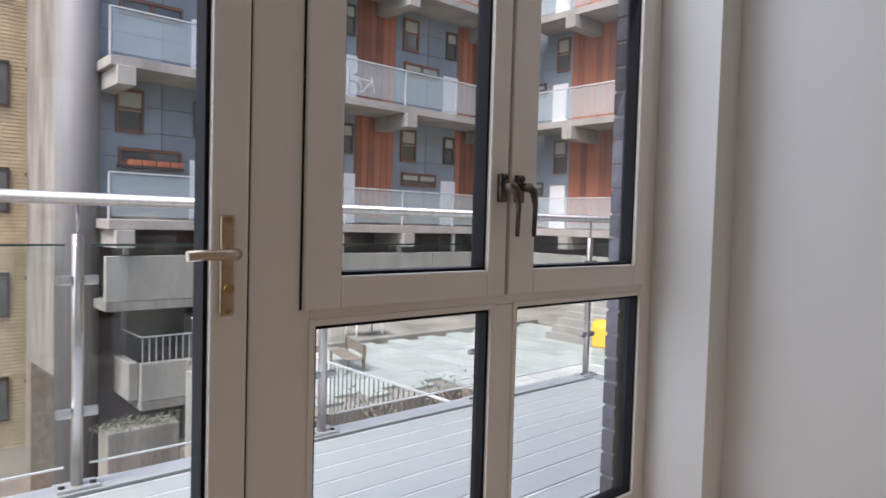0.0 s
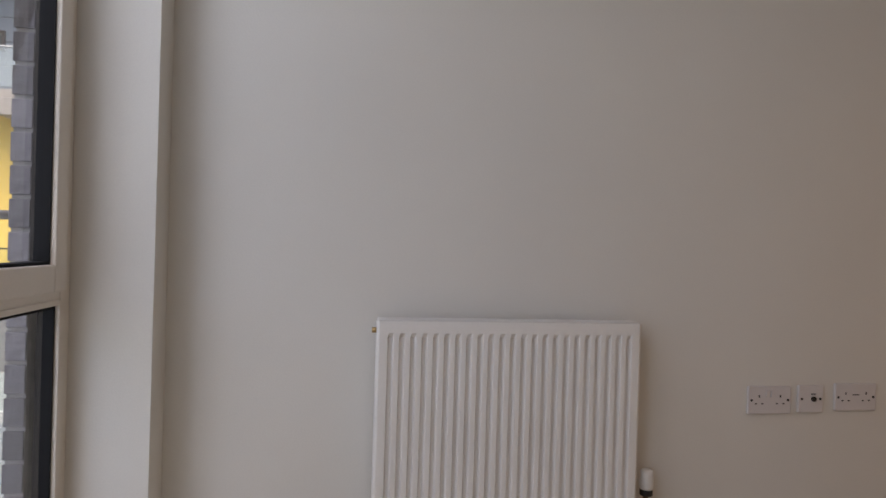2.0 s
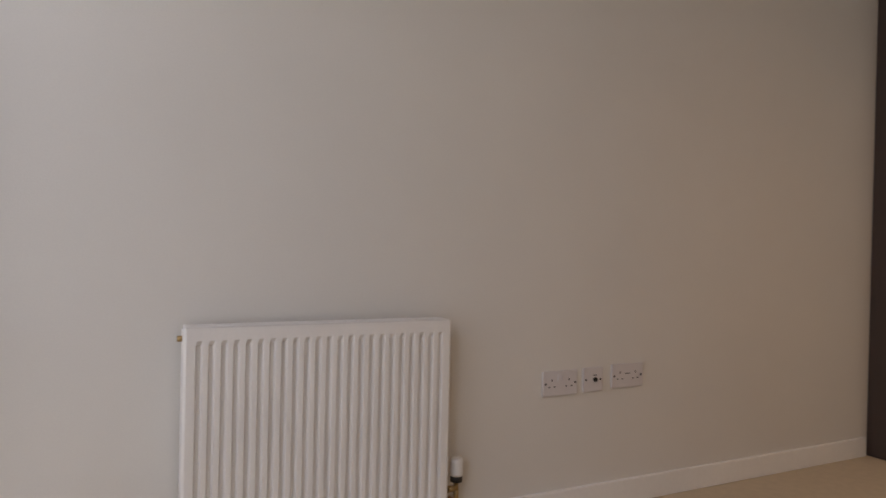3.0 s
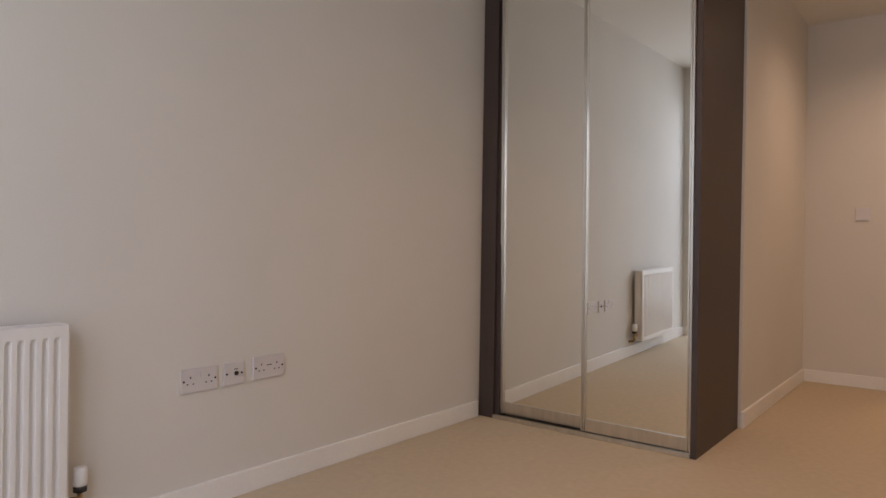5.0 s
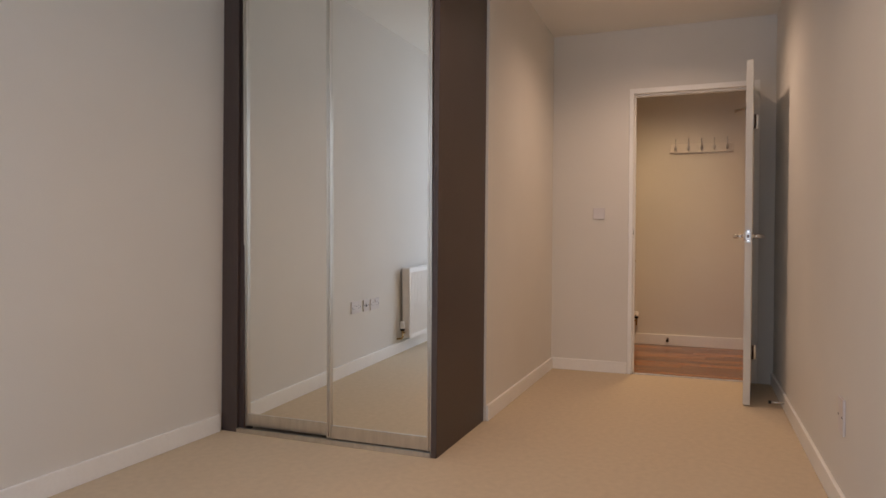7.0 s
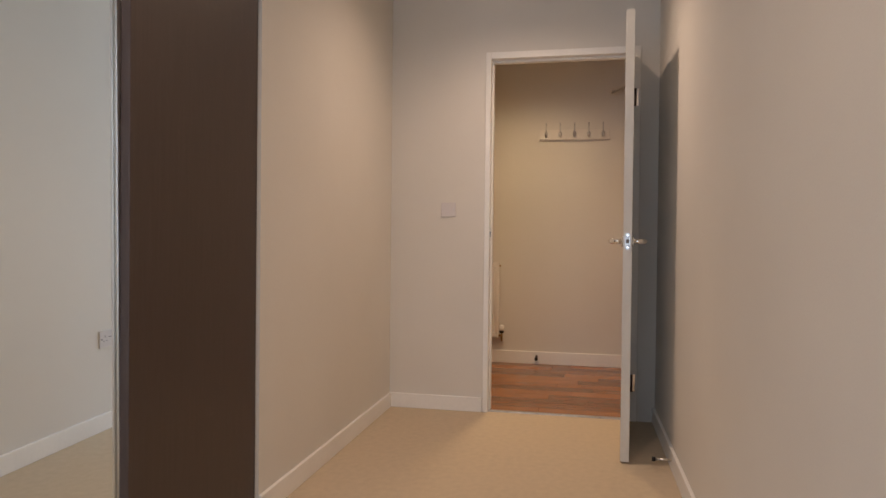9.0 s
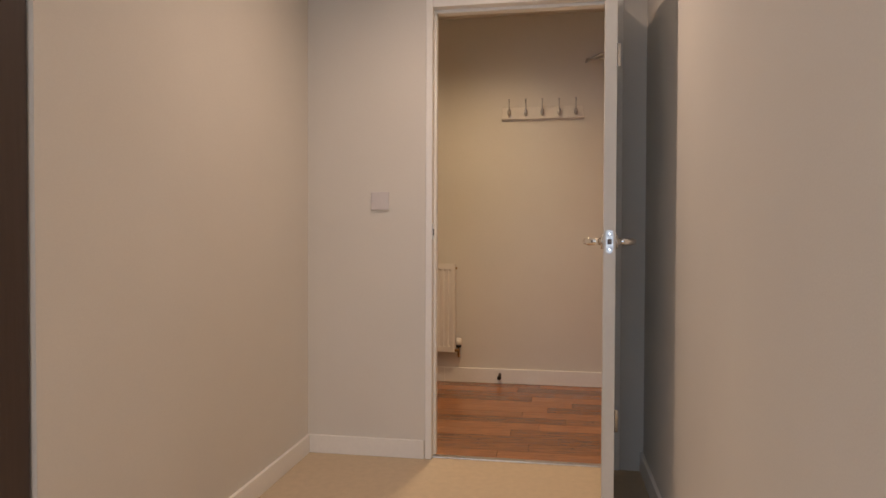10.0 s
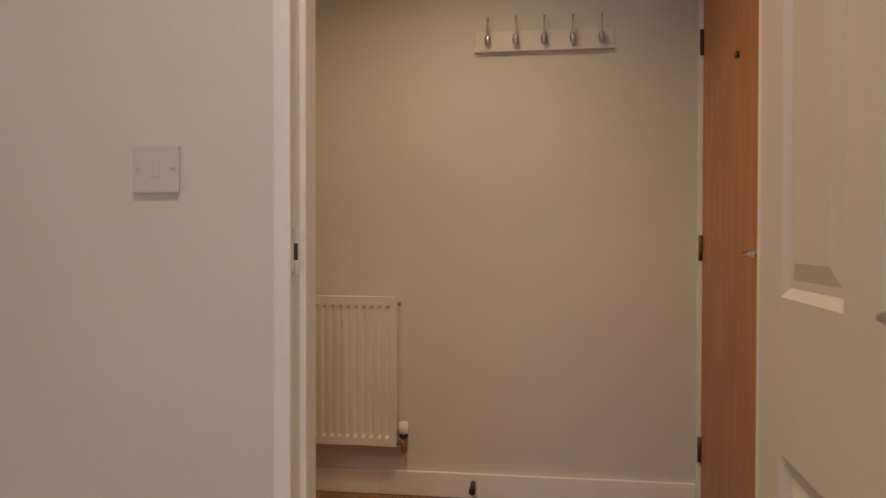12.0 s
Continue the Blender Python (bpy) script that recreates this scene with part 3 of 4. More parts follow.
rack = thing("coat_hook_rack", (HX, -2.31, 1.896), "pale wall board with five metal coat hooks", "coat rack")
part("board", bm_boxes([((-0.012, -0.285, -0.004), (0, 0.285, 0.078))], 0.004), M_HOOKBOARD, rack)
part("moulding", bm_boxes([((-0.022, -0.288, -0.010), (0, 0.288, 0.006))], 0.003), M_HOOKBOARD, rack)
for k in range(5):
    y = 0.232 - k * 0.116
    hk = part("hook", bm_tube([(-0.018, y, 0.045), (-0.034, y, 0.030), (-0.046, y, 0.045), (-0.050, y, 0.075), (-0.048, y, 0.098), (-0.055, y, 0.116), (-0.060, y, 0.124)], 0.006, 12,
                              radii=[0.005, 0.006, 0.005, 0.0036, 0.0034, 0.0045, 0.0065]), M_BRUSHED, rack, "brushed steel double hook")
    part("hook_bulb", bm_tube([(-0.040, y, 0.008), (-0.040, y, 0.018), (-0.040, y, 0.034), (-0.040, y, 0.050), (-0.040, y, 0.060)], 0.01, 14, radii=[0.004, 0.011, 0.0145, 0.011, 0.004]), M_BRUSHED, hk)

frame2 = thing("door_frame_2", (0, 0, 0), "white painted front door frame", "door frame", kind="structure")
part("jamb", bm_boxes([((8.790, HY - 0.12, 0), (8.825, HY + 0.012, 2.19))], 0.004), M_TRIM, frame2)
part("jamb", bm_boxes([((7.87, HY - 0.12, 0), (7.905, HY + 0.012, 2.19))], 0.004), M_TRIM, frame2)
part("head", bm_boxes([((7.905, HY - 0.12, 2.155), (8.790, HY + 0.012, 2.19))], 0.004), M_TRIM, frame2)
fdoor = thing("door_3", (8.788, HY - 0.045, 0.008), "warm oak veneer front door, shut", "front door", kind="structure")
part("leaf", bm_boxes([((-0.88, 0, 0), (0, 0.045, 2.145))], 0.003), M_OAK, fdoor)
for z in (0.26, 1.06, 1.87):
    part("hinge", bm_tube([(0.002, 0.05, z - 0.05), (0.002, 0.05, z + 0.05)], 0.008, 10), M_BRASSY, fdoor, "bronze hinge")
part("spyhole", bm_tube([(-0.44, 0.044, 1.70), (-0.44, 0.056, 1.70)], 0.012, 14), M_BRASSY, fdoor)
part("lever_handle", bm_tube([(-0.80, 0.045, 1.05), (-0.80, 0.09, 1.05), (-0.74, 0.095, 1.05), (-0.67, 0.09, 1.05)], 0.009, 12), M_CHROME, fdoor)
part("lock_rose", bm_tube([(-0.80, 0.044, 0.90), (-0.80, 0.055, 0.90)], 0.024, 18), M_CHROME, fdoor)
closer = thing("door_closer", (8.35, HY, 2.17), "metal door closer arm above the front door", "door closer")
part("closer_body", bm_boxes([((-0.12, 0.012, 0.022), (0.12, 0.06, 0.072))], 0.006), M_BRUSHED, closer)
part("arm", bm_tube([(-0.05, 0.04, 0.06), (0.12, 0.24, 0.055), (0.30, 0.33, 0.05)], 0.009, 10), M_BRUSHED, closer)
part("arm", bm_tube([(0.30, 0.33, 0.065), (0.22, 0.05, 0.07)], 0.008, 10), M_BRUSHED, closer)


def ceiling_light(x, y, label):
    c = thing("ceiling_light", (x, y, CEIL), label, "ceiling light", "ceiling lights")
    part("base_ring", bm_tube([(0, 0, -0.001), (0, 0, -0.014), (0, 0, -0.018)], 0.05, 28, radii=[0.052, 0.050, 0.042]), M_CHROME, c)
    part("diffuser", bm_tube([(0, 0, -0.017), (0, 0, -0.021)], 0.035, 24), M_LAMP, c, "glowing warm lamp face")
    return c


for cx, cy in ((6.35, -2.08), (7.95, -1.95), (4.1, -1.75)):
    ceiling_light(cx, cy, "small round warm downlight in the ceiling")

# ---- outside: deck and balustrade ----
M_KERB = mat("pale_coping", (0.45, 0.50, 0.515), 0.5, vary=0.08, scale=4, bump=0.1, bscale=60)
M_GLINT = mat("pale_edge_glint", (0.86, 0.93, 0.93), 0.5, vary=0.05)
DZ, DX0, DX1, DY0, DY1 = -0.10, -0.53, 0.90, -3.2, 1.78
structure("balcony_slab", [((DX0 - 0.11, DY0, DZ - 0.30), (0.99, DY1 + 0.10, DZ - 0.028))], M_CONCD, "concrete balcony slab below the deck boards", "balcony slab")
deck = thing("deck", (0, 0, DZ), "grey grooved balcony deck boards", "decking", kind="structure")
pitch = 0.146
board = mesh_of("deck_board", bm_boxes([((0.006, DY0, -0.026), (pitch - 0.006, DY1, 0))], 0.003), M_DECK)
# pale strips paint in the highlights along the board grooves
strip = mesh_of("groove_glint", bm_boxes([((-0.005, DY0, 0.0), (0.005, DY1, 0.003))]), M_GLINT)
for k in range(10):
    b = new("deck_board", board)
    b.parent = deck
    b.location = (DX0 + k * pitch, 0, 0)
    g = new("groove_glint", strip)
    g.parent = deck
    g.location = (DX0 + k * pitch + 0.013, 0, 0)

structure("deck_kerb", [((-0.665, DY0, DZ - 0.02), (DX0 - 0.012, DY1 + 0.115, DZ + 0.012)), ((DX0 - 0.012, DY1 + 0.012, DZ - 0.02), (0.90, DY1 + 0.115, DZ + 0.012))], M_KERB, "pale grey coping round the deck edge", "coping", 0.004)
PX = -0.60
M_EDGE = mat("glass_edge_green", (0.03, 0.06, 0.055), 0.2, vary=0.05)
rail = thing("balustrade", (0, 0, DZ), "glass and stainless steel balcony balustrade", "balustrade")
part("handrail", bm_tube([(PX, DY0, 1.105), (PX, DY1 + 0.005, 1.105), (0.88, DY1 + 0.005, 1.105)], 0.024, 18), M_BRUSHED, rail, "polished round steel handrail")
PY = (-2.49, -1.42, -0.35, 0.71, 1.785)
for y in PY:
    p = part("post", bm_tube([(PX, y, 0), (PX, y, 0.97), (PX, y, 0.975)], 0.021, 16, radii=[0.021, 0.021, 0.014]), M_BRUSHED, rail, "round steel post")
    part("spigot", bm_tube([(PX, y, 0.97), (PX, y, 1.085)], 0.007, 10), M_BRUSHED, p)
    part("base_plate", bm_boxes([((PX - 0.045, y - 0.075, 0.012), (PX + 0.045, y + 0.075, 0.024))], 0.003), M_RAILCAP, p)
    for dy in (-0.054, 0.054):
        part("bolt", bm_tube([(PX + 0.012, y + dy, 0.024), (PX + 0.012, y + dy, 0.030)], 0.012, 10), M_DARK, p)
    for z in (0.30, 0.80):
        for s in (-1, 1):
            part("clamp", bm_boxes([((PX - 0.016, y + s * 0.018, z - 0.018), (PX + 0.016, y + s * 0.072, z + 0.018))], 0.008), M_BRUSHED, p)
for a, b in zip(PY, PY[1:]):
    g = part("glass_panel", bm_boxes([((PX - 0.005, a + 0.045, 0.10), (PX + 0.005, b - 0.045, 0.93))], 0.001), M_RAILGLASS, rail, "clear toughened glass panel")
    g.visible_shadow = False
g = part("glass_panel", bm_boxes([((PX + 0.05, DY1, 0.10), (0.84, DY1 + 0.010, 0.93))], 0.001), M_RAILGLASS, rail)
g.visible_shadow = False

for a, b in zip(PY, PY[1:]):
    part("glass_edge", bm_boxes([((PX - 0.006, a + 0.045, 0.928), (PX + 0.006, b - 0.045, 0.936))]), M_EDGE, rail, "dark green edge of the glass")
    # the glass edge's glint is put in as a pale strip
    part("glass_edge", bm_boxes([((PX - 0.006, a + 0.045, 0.095), (PX + 0.006, b - 0.045, 0.101))]), M_GLINT, rail, "pale strip for the glint on the lower glass edge")
part("glass_edge", bm_boxes([((PX + 0.05, DY1 - 0.001, 0.095), (0.84, DY1 + 0.011, 0.101))]), M_GLINT, rail)
part("glass_edge", bm_boxes([((PX + 0.05, DY1 - 0.001, 0.928), (0.84, DY1 + 0.011, 0.936))]), M_EDGE, rail)
# ---- our own facade outside the window ----
structure("outer_wall", [((0.91, -0.211, -0.40), (0.953, 12, 3.2)), ((0.91, -4.5, -0.40), (0.953, -2.5, 3.2)), ((0.91, -2.5, 2.5), (0.953, -0.211, 3.2)), ((0.91, -4.5, -5), (0.99, 12, -0.403))], M_MORTAR, "dark grey brick outer wall beside the window", "brick wall")
# added wall, out of view; it holds sun and sky off the deck
structure("upper_facade", [((0.91, -6, 3.2), (1.1, 12, 9))], M_BRICK, "unseen dark brick wall added above, shading the deck", "brick wall")
brick_mesh = mesh_of("brick", bm_boxes([((0, 0, 0), (0.046, 0.006, 0.068))], 0.002), M_BRICK)
pier = thing("brick_pier", (0.907, -0.2185, -0.09), "dark grey brick reveal outside the window", "brick reveal", kind="structure")
for k in range(30):
    b = new("brick", brick_mesh)
    b.parent = pier
    b.location = (0, 0, k * 0.078)

M_SOIL = mat("damp_soil", (0.07, 0.062, 0.05), 0.95, vary=0.3, scale=3, bump=0.6, bscale=18)
M_TOWER = mat("grey_tower_concrete", (0.20, 0.20, 0.205), 0.6, vary=0.12, scale=1.0, stretch=(1, 1, 0.3))
indoors = set(bpy.data.objects)
# ---- courtyard, laid out at 5 : 9 and enlarged to true size below ----
GZ = -0.90
structure("ground", [((-600, -600, -5.2), (600, 600, -4.9))], M_GROUND, "dull lower ground around the buildings", "ground")
structure("planting_bed", [((-3.45, 1.06, -4.9), (-0.75, 3.12, -1.35))], M_SOIL, "sunken soil bed beside the paving", "planting bed")
structure("bed_wall", [((-5.9, 0.94, -4.9), (-0.75, 1.05, GZ - 0.02))], M_CONC, "pale concrete retaining wall of the planting bed", "retaining wall", 0.01)
structure("courtyard_slab", [((-6.1, 3.13, -4.9), (0.9, 7.6, GZ - 0.035)), ((-6.1, 1.06, -4.9), (-3.46, 3.125, GZ - 0.035))], M_CONCD, "concrete podium under the courtyard paving", "podium")
# dark concrete covers both dark paving and the shade over the terraces
structure("terrace_floor", [((-10.45, 2.6, -4.9), (-6.22, 11.5, GZ - 0.02)), ((-6.22, 7.62, -4.9), (-4.95, 11.5, GZ - 0.02))], M_CONCD, "stained terrace floor below the walkways, darkened for their shade", "terrace")
structure("courtyard_kerb", [((-6.2, 1.06, -4.9), (-6.105, 7.6, GZ + 0.05))], M_CONCD, "dark kerb along the courtyard paving", "kerb", 0.008)
structure("raised_terrace", [((-3.93, 7.62, -4.9), (2.2, 11.3, 0.02)), ((-3.93, 7.62, 0.02), (2.2, 7.72, 0.48))], M_TOWER, "grey rendered wall of the raised terrace", "terrace wall", 0.006)
paving = thing("pavement", (0, 0, GZ), "weathered grey green paving slabs in the courtyard", "paving", kind="structure")
slab = mesh_of("paving_slab", bm_boxes([((0.004, 0.004, -0.034), (0.446, 0.296, 0))], 0.003), M_PAVE)
ny, y = 0, 1.07
while y < 7.3:
    for i in range(16):
        x = -6.1 + i * 0.45 - (0.225 if ny % 2 else 0)
        if x < -6.1 or x > 0.45 or (y < 3.12 and x > -3.9):
            continue
        s = new("paving_slab", slab)
        s.parent = paving
        s.location = (x, y, random.uniform(-0.003, 0.003))
    y += 0.3
    ny += 1

M_BAR = mat("grey_railing_paint", (0.13, 0.135, 0.14), 0.5, vary=0.1)
fence = thing("railing", (0, 1.0, GZ), "low dark metal railing along the podium edge", "railing")
part("top_rail", bm_boxes([((-5.88, -0.009, 0.60), (-0.8, 0.009, 0.618))], 0.003), M_RAILCAP, fence)
part("bottom_rail", bm_boxes([((-5.88, -0.008, 0.06), (-0.8, 0.008, 0.075))]), M_BAR, fence)
bar = mesh_of("baluster", bm_boxes([((-0.0035, -0.0035, -0.02), (0.0035, 0.0035, 0.60))]), M_BAR)
for k in range(83):
    b = new("baluster", bar)
    b.parent = fence
    b.location = (-5.86 + k * 0.0615, 0, 0)


def leaf_cloud(n, size, spread):
    bm = bmesh.new()
    for _ in range(n):
        c = Vector((random.gauss(0, spread[0]), random.gauss(0, spread[1]), abs(random.gauss(0, spread[2]))))
        q = Euler((random.uniform(0, 6), random.uniform(0, 6), random.uniform(0, 6))).to_matrix()
        s = size * random.uniform(0.6, 1.3)
        vs = [bm.verts.new(c + q @ Vector(v)) for v in ((-s, 0, 0), (0, -s * 0.45, 0.01), (s, 0, 0), (0, s * 0.45, 0.01))]
        bm.faces.new(vs)
    return bm


for bx, by in ((-2.9, 2.5), (-2.2, 1.7), (-3.0, 1.7), (-2.5, 2.7), (-1.6, 2.4)):
    sh = thing("shrub", (bx, by, -1.35), "straggly dull green shrub by the railing", "shrub", "courtyard shrubs")
    part("foliage", leaf_cloud(1300, 0.022, (0.30, 0.24, 0.24)), M_LEAF, sh)
    sb = bmesh.new()
    for k in range(7):
        bm_tube([(0, 0, 0), (random.uniform(-0.15, 0.15), random.uniform(-0.1, 0.1), 0.3), (random.uniform(-0.4, 0.4), random.uniform(-0.25, 0.25), 0.65)], 0.01, 6, bm=sb, radii=[0.012, 0.009, 0.004])
    part("stems", sb, M_TIMBER, sh)

bench = thing("bench", (-4.95, 2.55, GZ), "weathered slatted timber bench", "bench", turn=-15)
bench.scale = (0.5, 0.5, 0.36)
for k in range(4):
    part("seat_slat", bm_boxes([((-0.75, -0.22 + k * 0.11, 0.42), (0.75, -0.13 + k * 0.11, 0.45))], 0.004), M_TIMBER, bench)
for k in range(3):
    part("back_slat", bm_boxes([((-0.75, 0.24, 0.55 + k * 0.12), (0.75, 0.27, 0.64 + k * 0.12))], 0.004), M_TIMBER, bench)
for x in (-0.65, 0.65):
    part("leg", bm_boxes([((x - 0.03, -0.2, 0), (x + 0.03, -0.14, 0.42)), ((x - 0.03, 0.2, 0), (x + 0.03, 0.28, 0.9))], 0.004), M_TIMBER, bench)

chair = thing("garden_chair", (-6.75, 4.1, GZ), "white plastic garden seat", "chair")
chair.scale = (0.6, 0.6, 0.8)
part("seat", bm_boxes([((-0.3, -0.5, 0.36), (0.3, 0.5, 0.42))], 0.02), M_WHITE, chair)
for x, y in ((-0.24, -0.42), (0.24, -0.42), (-0.24, 0.42), (0.24, 0.42)):
    part("leg", bm_tube([(x, y, 0), (x * 0.9, y * 0.9, 0.38)], 0.03, 8), M_WHITE, chair)

bin_ = thing("grit_bin", (-3.87, 6.5, GZ), "yellow plastic grit bin", "grit bin", turn=15)
part("tub", bm_boxes([((-0.16, -0.15, 0), (0.16, 0.15, 0.27))], 0.03), M_YBIN, bin_)
part("lid", bm_tube([(-0.17, 0, 0.26), (0.17, 0, 0.26)], 0.15, 8), M_YBIN, bin_)

stair = thing("outdoor_stair", (-4.40, 6.35, GZ), "pale concrete stair up to the walkway", "stair", kind="structure")
for k in range(9):
    part("step", bm_boxes([((-0.5, k * 0.15, 0), (0.42, k * 0.15 + (0.16 if k < 8 else 0.6), 0.102 * (k + 1)))], 0.004), M_CONC, stair)

# ---- block opposite, along x = AX, and its wing along y = BY ----
AX, BY = -10.5, 11.6


def far_window(parent, w, h, at, turn, frame_mat, blind=0.0, split=True):
    """Framed window standing 3 cm proud of the wall; local x along the wall, facing -y."""
    m = pose(*at, 0, 0, turn)
    f = part("window", bm_boxes([((-w / 2, -0.05, 0), (-w / 2 + 0.04, 0.0, h)), ((w / 2 - 0.04, -0.05, 0), (w / 2, 0.0, h)), ((-w / 2 + 0.04, -0.05, 0), (w / 2 - 0.04, 0, 0.06)), ((-w / 2 + 0.04, -0.05, h - 0.06), (w / 2 - 0.04, 0, h))]
                                + ([((-w / 2 + 0.04, -0.045, h * 0.52), (w / 2 - 0.04, 0, h * 0.52 + 0.05))] if split else [((-0.03, -0.045, 0.06), (0.03, 0, h - 0.06))])), frame_mat, parent)
    f.matrix_local = m
    part("pane", bm_boxes([((-w / 2 + 0.05, -0.02, 0.05), (w / 2 - 0.05, -0.012, h - 0.05))]), M_FARGLASS, f)
    if blind:
        part("blind", bm_boxes([((-w / 2 + 0.04, -0.026, h * (1 - blind)), (w / 2 - 0.04, -0.021, h - 0.06))]), M_BLIND, f)
    return f


def far_door(parent, at, turn):
    m = pose(*at, 0, 0, turn)
    d = part("door", bm_boxes([((-0.24, -0.03, 0), (0.24, -0.002, 1.10))], 0.004), M_WDOOR, parent)
    d.matrix_local = m
    part("handle", bm_boxes([((0.15, -0.05, 0.52), (0.19, -0.03, 0.58))]), M_BRUSHED, d)
    return d


zinc_mesh = mesh_of("cladding_panel", bm_boxes([((0.008, -0.018, 0.006), (1.192, 0, 0.444))], 0.003), M_ZINC)
cedar_mesh = mesh_of("cedar_board", bm_boxes([((0.005, -0.022, 0), (0.175, 0, 2.42))], 0.003), M_CEDAR)


def facade(house, length, top, at, turn, plan, floors):
    """Clad wall, bay by bay; local x runs along the wall, its face looks along -y. plan: (kind, x0, x1)."""
    base = pose(*at, 0, 0, turn)
    w = part("wall", bm_boxes([((0, 0.0, floors[0] - 2.5), (length, 0.3, top))]), M_CONCD, house)
    w.matrix_local = base
    for z in floors:
        for kind, x0, x1 in plan:
            if kind == "zinc":
                nx = max(1, round((x1 - x0) / 1.2))
                for i in range(nx):
                    for j in range(5):
                        c = new("cladding_panel", zinc_mesh)
                        c.parent = house
                        c.matrix_local = base @ pose(x0 + i * (x1 - x0) / nx, -0.002, z + 0.18 + j * 0.45) @ Matrix.Diagonal(((x1 - x0) / nx / 1.2, 1, 1, 1))
            elif kind == "cedar":
                for i in range(round((x1 - x0) / 0.18)):
                    c = new("cedar_board", cedar_mesh)
                    c.parent = house
                    c.matrix_local = base @ pose(x0 + i * 0.18, -0.002, z + 0.14)
    return base


def balcony(house, base, x0, x1, z, depth, brackets):
    s = part("balcony", bm_boxes([((x0, -depth, z - 0.16), (x1, 0.0, z))], 0.01), M_CONC, house, "concrete walkway slab with a glass rail")
    s.matrix_local = base
    n = max(1, round((x1 - x0) / 1.5))
    for i in range(n):
        a, b = x0 + i * (x1 - x0) / n, x0 + (i + 1) * (x1 - x0) / n
        g = part("rail_panel", bm_boxes([((a + 0.03, -depth + 0.02, z + 0.05), (b - 0.03, -depth + 0.035, z + 0.72))]), M_FARRAIL, s)
        part("rail_post", bm_boxes([((a - 0.012, -depth + 0.01, z), (a + 0.012, -depth + 0.045, z + 0.74))]), M_RAILCAP, s)
    part("rail_cap", bm_boxes([((x0, -depth + 0.008, z + 0.735), (x1, -depth + 0.05, z + 0.76))]), M_RAILCAP, s)
    for x in brackets:
        part("beam", bm_boxes([((x - 0.14, -depth - 0.10, z - 0.46), (x + 0.14, 0.0, z - 0.163))], 0.01), M_CONC, s)


FLOORS = (-1.76, 0.82, 3.40, 5.98)
blockA = thing("apartment_block", (0, 0, 0), "grey and cedar clad apartment block with walkway balconies", "apartment block")
# local x of this face is world y
A0 = 1.14
planA = [("zinc", 1.14, 3.25), ("cedar", 3.25, 4.33), ("zinc", 4.33, 6.36), ("cedar", 6.36, 7.44), ("zinc", 7.44, 9.40), ("cedar", 9.40, 10.66), ("zinc", 10.66, 11.6)]
baseA = facade(blockA, 10.5, 9.0, (AX, A0, 0), 90, [(k, a - A0, b - A0) for k, a, b in planA], FLOORS[1:])
for z in FLOORS[1:]:
    balcony(blockA, baseA, -0.10, 10.2, z, 1.1, (0.12, 2.95, 5.90, 8.75))
    # each bay: tall window, low wide window, then tall window over the white door
    for y0 in (1.14, 4.33, 7.36):
        for y, w, h, dz, fm, bl, sp in ((0.51, 0.46, 0.76, 1.50, M_REDFRAME, 0.5, True), (0.86, 1.07, 0.31, 0.94, M_REDFRAME, 0.55 if y0 > 7 else 0.2, False), (1.80, 0.34, 0.66, 1.55, M_WFRAME, 0.45, True)):
            w_ = far_window(blockA, w, h, (0, 0, 0), 0, fm, bl, sp)
            w_.matrix_local = baseA @ pose(y0 - A0 + y, -0.021, z + dz)
        d_ = far_door(blockA, (0, 0, 0), 0)
        d_.matrix_local = baseA @ pose(y0 - A0 + 1.80, -0.024, z + 0.02)
part("roof", bm_boxes([((AX - 6, A0, 9.0), (AX + 0.5, BY + 6, 9.2))]), M_CONC, blockA)
part("core", bm_boxes([((AX - 6, A0, -4.9), (AX - 0.31, BY + 6, 8.99))]), M_CONCD, blockA)
# plain dark maroon panel below the first walkway
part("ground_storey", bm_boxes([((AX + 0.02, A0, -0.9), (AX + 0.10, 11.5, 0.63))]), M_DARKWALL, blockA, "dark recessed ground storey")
for y in (1.35, 3.9, 5.5, 7.0, 8.6, 10.1):
    part("pier", bm_boxes([((AX + 0.85, y - 0.04, 0.24), (AX + 0.93, y + 0.04, 0.655))], 0.004), M_RAILCAP, blockA, "slim pale post under the walkway")
    part("ground_window", bm_boxes([((AX + 0.105, y + 0.25, -0.3), (AX + 0.13, y + 1.1, 0.55))]), M_FARGLASS, blockA)
# concrete parapets of the lower terraces
for z0, z1, y0, y1 in ((-0.50, 0.23, 1.0, 4.4), (-0.50, 0.23, 4.42, 7.8), (-0.50, 0.23, 7.82, 11.4), (-2.18, -1.55, 1.55, 4.6)):
    part("parapet", bm_boxes([((AX + 0.95, y0, z0), (AX + 1.1, y1, z1))], 0.01), M_CONC, blockA, "stained concrete parapet")
    part("parapet_slab", bm_boxes([((AX - 0.3, y0, z0 - 0.15), (AX + 1.1, y1, z0 - 0.003))]), M_CONCD, blockA)
part("parapet", bm_boxes([((AX - 0.2, 1.40, -2.18), (AX + 0.94, 1.55, -1.55))], 0.01), M_CONC, blockA)
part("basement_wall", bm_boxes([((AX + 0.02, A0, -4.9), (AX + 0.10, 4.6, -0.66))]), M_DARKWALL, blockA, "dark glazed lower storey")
part("basement_window", bm_boxes([((AX + 0.105, 1.5, -1.5), (AX + 0.13, 2.6, -0.75))]), M_FARGLASS, blockA)
